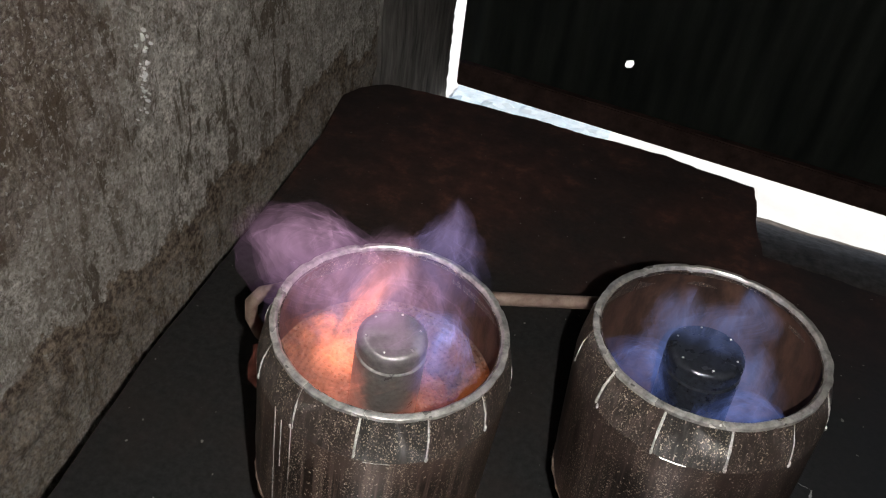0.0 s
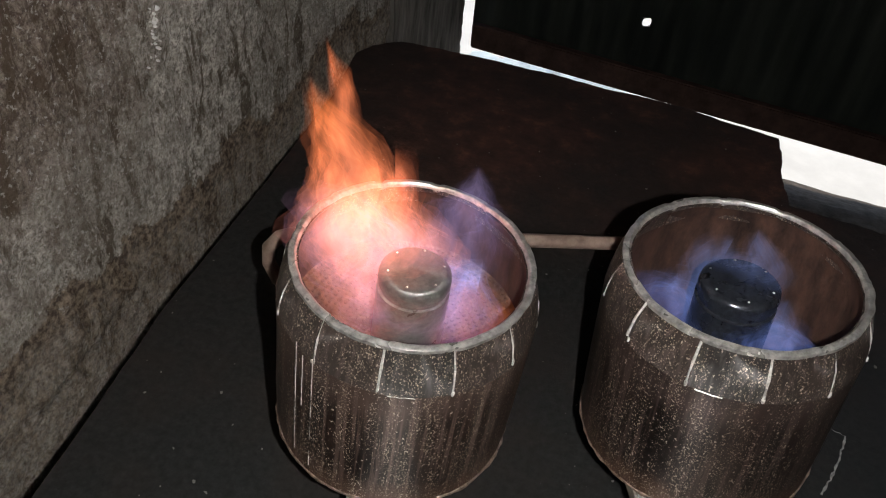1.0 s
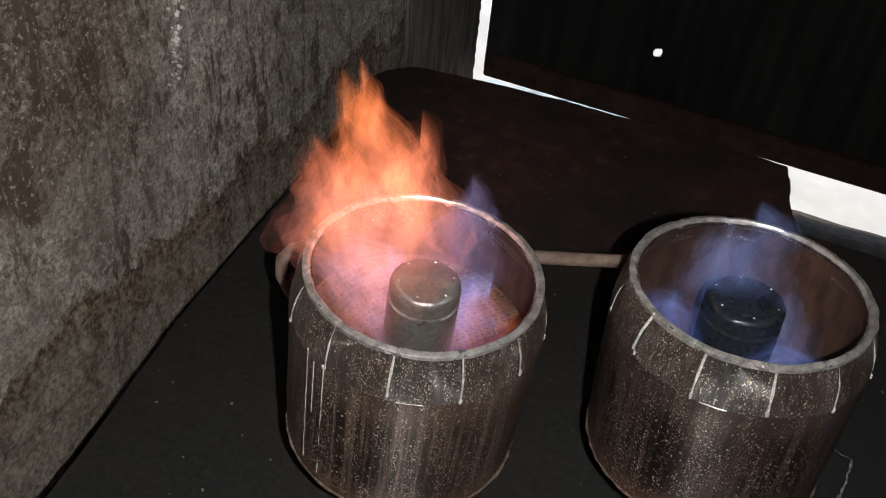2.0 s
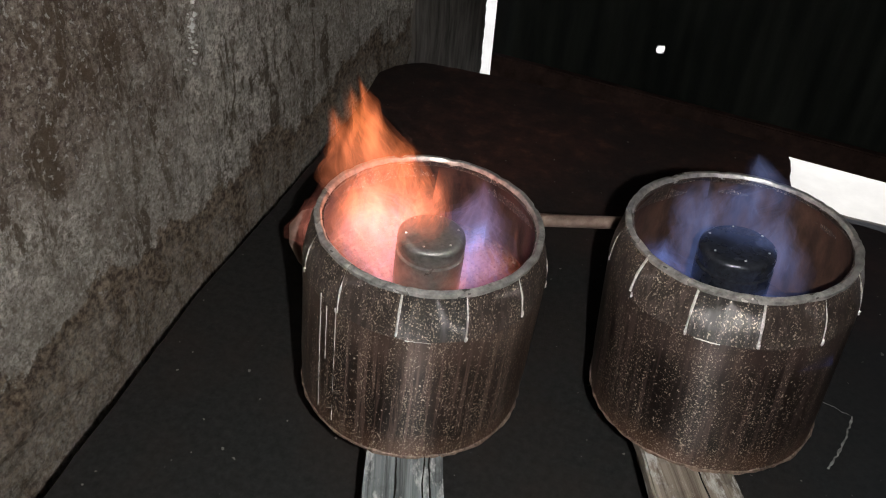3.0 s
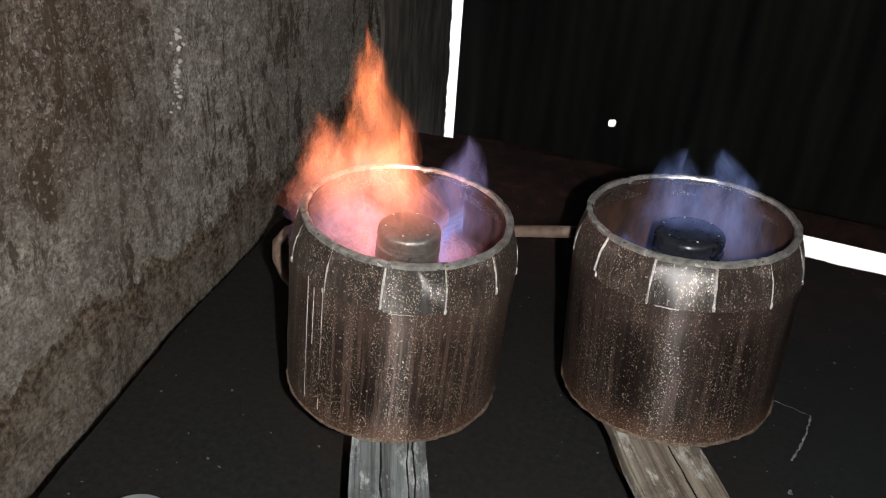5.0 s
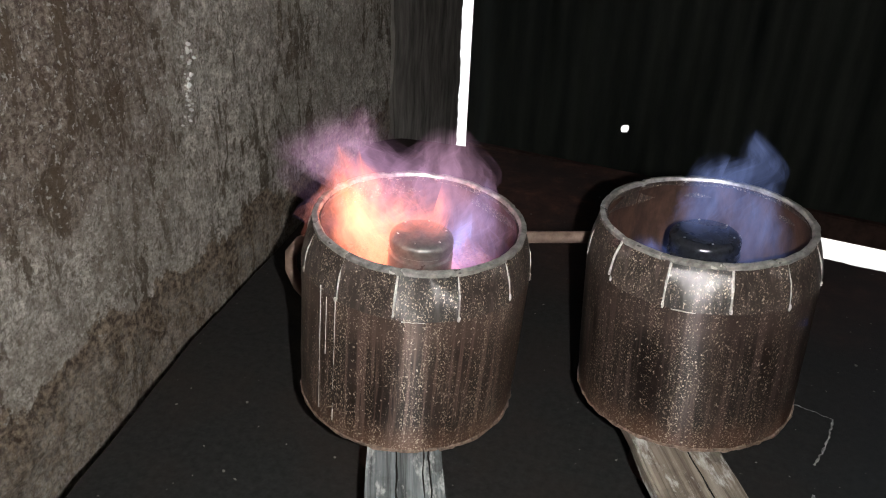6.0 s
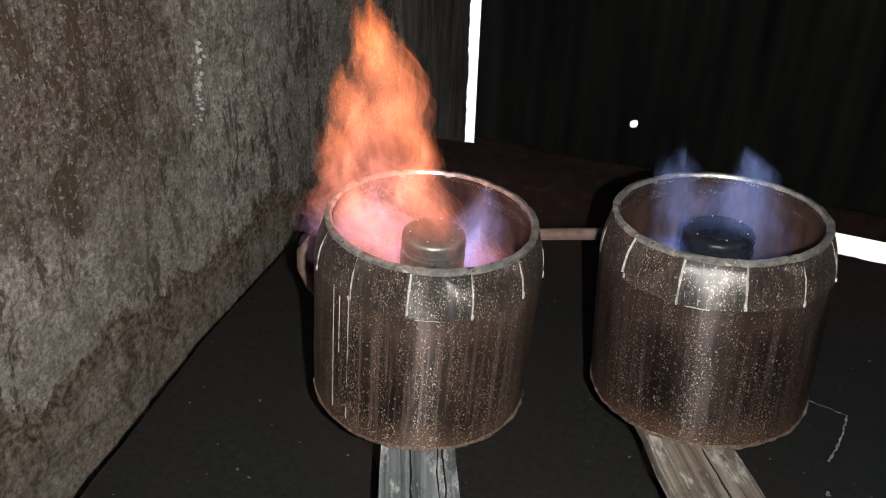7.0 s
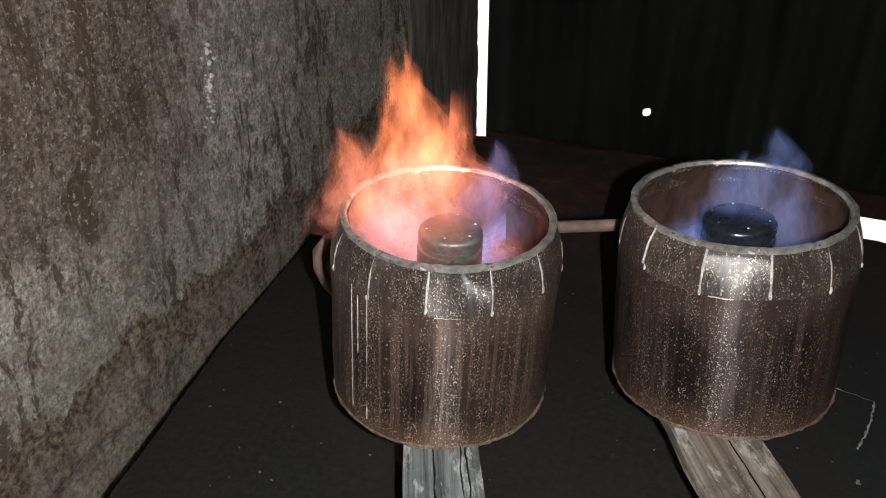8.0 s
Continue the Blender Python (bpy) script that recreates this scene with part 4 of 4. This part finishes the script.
TIPS_CLOUD = [(0, -0.002, 0.01, 0.05), (0.3, -0.012, 0.006, 0.055), (0.6, 0.0, 0.01, 0.045), (1.0, 0.01, 0.012, 0.01), (1.5, 0.012, 0.014, 0.008), (2.2, 0.008, 0.012, -0.02), (3.0, 0.014, 0.014, -0.03), (4.0, 0.012, 0.012, -0.02), (5.0, 0.012, 0.012, -0.02), (5.6, 0.018, 0.012, 0.03), (5.8, 0.02, 0.012, 0.055), (6.0, 0.025, 0.012, 0.06), (6.5, 0.018, 0.012, 0.058), (7.0, 0.015, 0.014, -0.02), (8.0, 0.014, 0.014, -0.035)]
TIPS_START = [(0, 0.034, 0.0, 0.018), (0.4, 0.032, 0.004, 0.016), (0.8, 0.032, 0.01, 0.004), (1.2, 0.03, 0.018, -0.006), (1.7, 0.03, 0.024, -0.01), (2.6, 0.028, 0.03, -0.008), (4.0, 0.022, 0.03, -0.006), (5.5, 0.02, 0.03, -0.004), (7.0, 0.022, 0.03, -0.01), (8.0, 0.02, 0.03, -0.014)]


def licking(ob, height, rows, foot, turn, upright=0.35):
    """Keys a tongue of fire: at each time its tip lies at the place given, and it points there from the foot; it wavers about its own length."""
    out = []
    for i, (t, x, y, z) in enumerate(rows):
        tip = Vector((x, y, z))
        # low in the stove the fire keeps within the pipe; only above the rim does it spill over
        free = 0.034 + 0.75 * max(0.0, z)
        if math.hypot(x, y) > free:
            tip = Vector((x * free / math.hypot(x, y), y * free / math.hypot(x, y), z))
        way = (tip - Vector(foot)).normalized()
        way = (way + Vector((0, 0, upright))).normalized()
        m = Vector((0, 0, 1)).rotation_difference(way).to_matrix().to_4x4()
        spin = Matrix.Rotation(radians(turn * math.sin(i * 2.4 + height * 50)), 4, "Z")
        out.append((t, Matrix.Translation(tip - way * height) @ m @ spin))
    walk(ob, out)


def swaying(ob, place, turn, reach, pace):
    rows = []
    for i in range(33):
        t = i * 0.25
        a, b = math.sin(t * pace + place[0] * 90), math.sin(t * pace * 1.7 + 1.0)
        rows.append((t, pose(place[0] + reach * a, place[1] + reach * b, place[2] + reach * 0.8 * b, 5 * a, 6 * b, turn * a)))
    walk(ob, rows)


def motions():
    licking(flame_main, 0.20, TIPS_MAIN, (-0.03, 0.0, -0.06), 28)
    licking(flame_side, 0.11, TIPS_SIDE, (-0.03, 0.0, -0.05), 25, 0.3)
    licking(flame_back, 0.16, TIPS_BACK, (-0.012, 0.01, -0.06), 25)
    licking(flame_wisp, 0.12, TIPS_WISP, (0.03, 0.02, -0.05), 30)
    licking(flame_lilac, 0.13, TIPS_CLOUD, (0.0, 0.01, -0.07), 25)
    licking(flame_veil, 0.14, [(t, x * 0.5 - 0.012, y * 0.5 + 0.008, 0.012 + z * 0.55) for t, x, y, z in TIPS_SIDE], (-0.025, 0.0, -0.07), 25)
    licking(flame_spill, 0.13, TIPS_SPILL, (-0.03, 0.01, -0.06), 25)
    licking(flame_lick, 0.10, [(t, x - 0.02 - 0.008 * math.sin(t * 11), y, 0.72 * z + 0.008 * math.sin(t * 17)) for t, x, y, z in TIPS_MAIN], (-0.04, 0.0, -0.05), 30)
    licking(flame_lick_far, 0.11, [(t, x + 0.022 + 0.008 * math.sin(t * 13), y + 0.005, 0.6 * z + 0.008 * math.sin(t * 19 + 1)) for t, x, y, z in TIPS_MAIN], (-0.01, 0.01, -0.05), 30)
    licking(flame_lick_low, 0.09, [(t, x + 0.014, y - 0.004, 0.6 * z + 0.018 * math.sin(t * 12 + 2)) for t, x, y, z in TIPS_SIDE], (-0.04, 0.0, -0.05), 30)
    licking(flame_tip, 0.10, [(t, x - 0.007 * math.sin(t * 9), y, z + 0.012 + 0.008 * math.sin(t * 14)) for t, x, y, z in TIPS_MAIN], (-0.03, 0.0, -0.03), 30)
    licking(blue_start, 0.10, TIPS_START, (0.03, 0.0, -0.07), 25)
    licking(bed_left, 0.09, [(0, -0.044, -0.026, -0.046), (0.5, -0.044, -0.02, -0.04), (0.9, -0.044, -0.006, 0.0), (1.7, -0.048, -0.006, 0.004), (2.4, -0.042, 0.0, 0.002), (3.0, -0.046, -0.008, 0.008), (3.6, -0.042, -0.002, 0.002), (4.3, -0.048, -0.006, 0.006), (5.1, -0.043, -0.003, 0.002), (6.0, -0.047, -0.006, 0.004), (6.7, -0.043, -0.002, 0.006), (7.4, -0.048, -0.007, 0.004), (8.0, -0.044, -0.004, 0.004)], (-0.044, -0.006, -0.12), 25)
    licking(bed_right, 0.09, [(0, 0.034, -0.03, -0.045), (0.5, 0.04, -0.012, -0.035), (1.0, 0.042, 0.004, -0.02), (1.7, 0.044, 0.004, -0.016), (2.8, 0.042, 0.006, -0.012), (4.0, 0.044, 0.004, -0.01), (5.2, 0.042, 0.006, -0.014), (6.5, 0.044, 0.006, -0.01), (8.0, 0.044, 0.006, -0.008)], (0.044, -0.002, -0.12), 25)
    licking(blue_tall, 0.12, [(t, x, y + 0.016, z) for t, x, y, z in TIPS_BLUE_TALL], (0.01, 0.024, -0.06), 30)
    licking(blue_side, 0.12, [(t, x, y + 0.016, z) for t, x, y, z in TIPS_BLUE_SIDE], (-0.02, 0.024, -0.06), 30)
    licking(blue_low, 0.12, [(t, x, y + 0.012, z) for t, x, y, z in TIPS_BLUE_LOW], (0.035, 0.014, -0.06), 30)
    swaying(blue_bed, (0.035, -0.03, -0.088), 30, 0.004, 8)
    swaying(blue_bed_far, (-0.04, -0.005, -0.088), 30, 0.004, 7)
    walk(torch, [(t, m @ TORCH_OFFSET) for t, m in WAY])


motions()
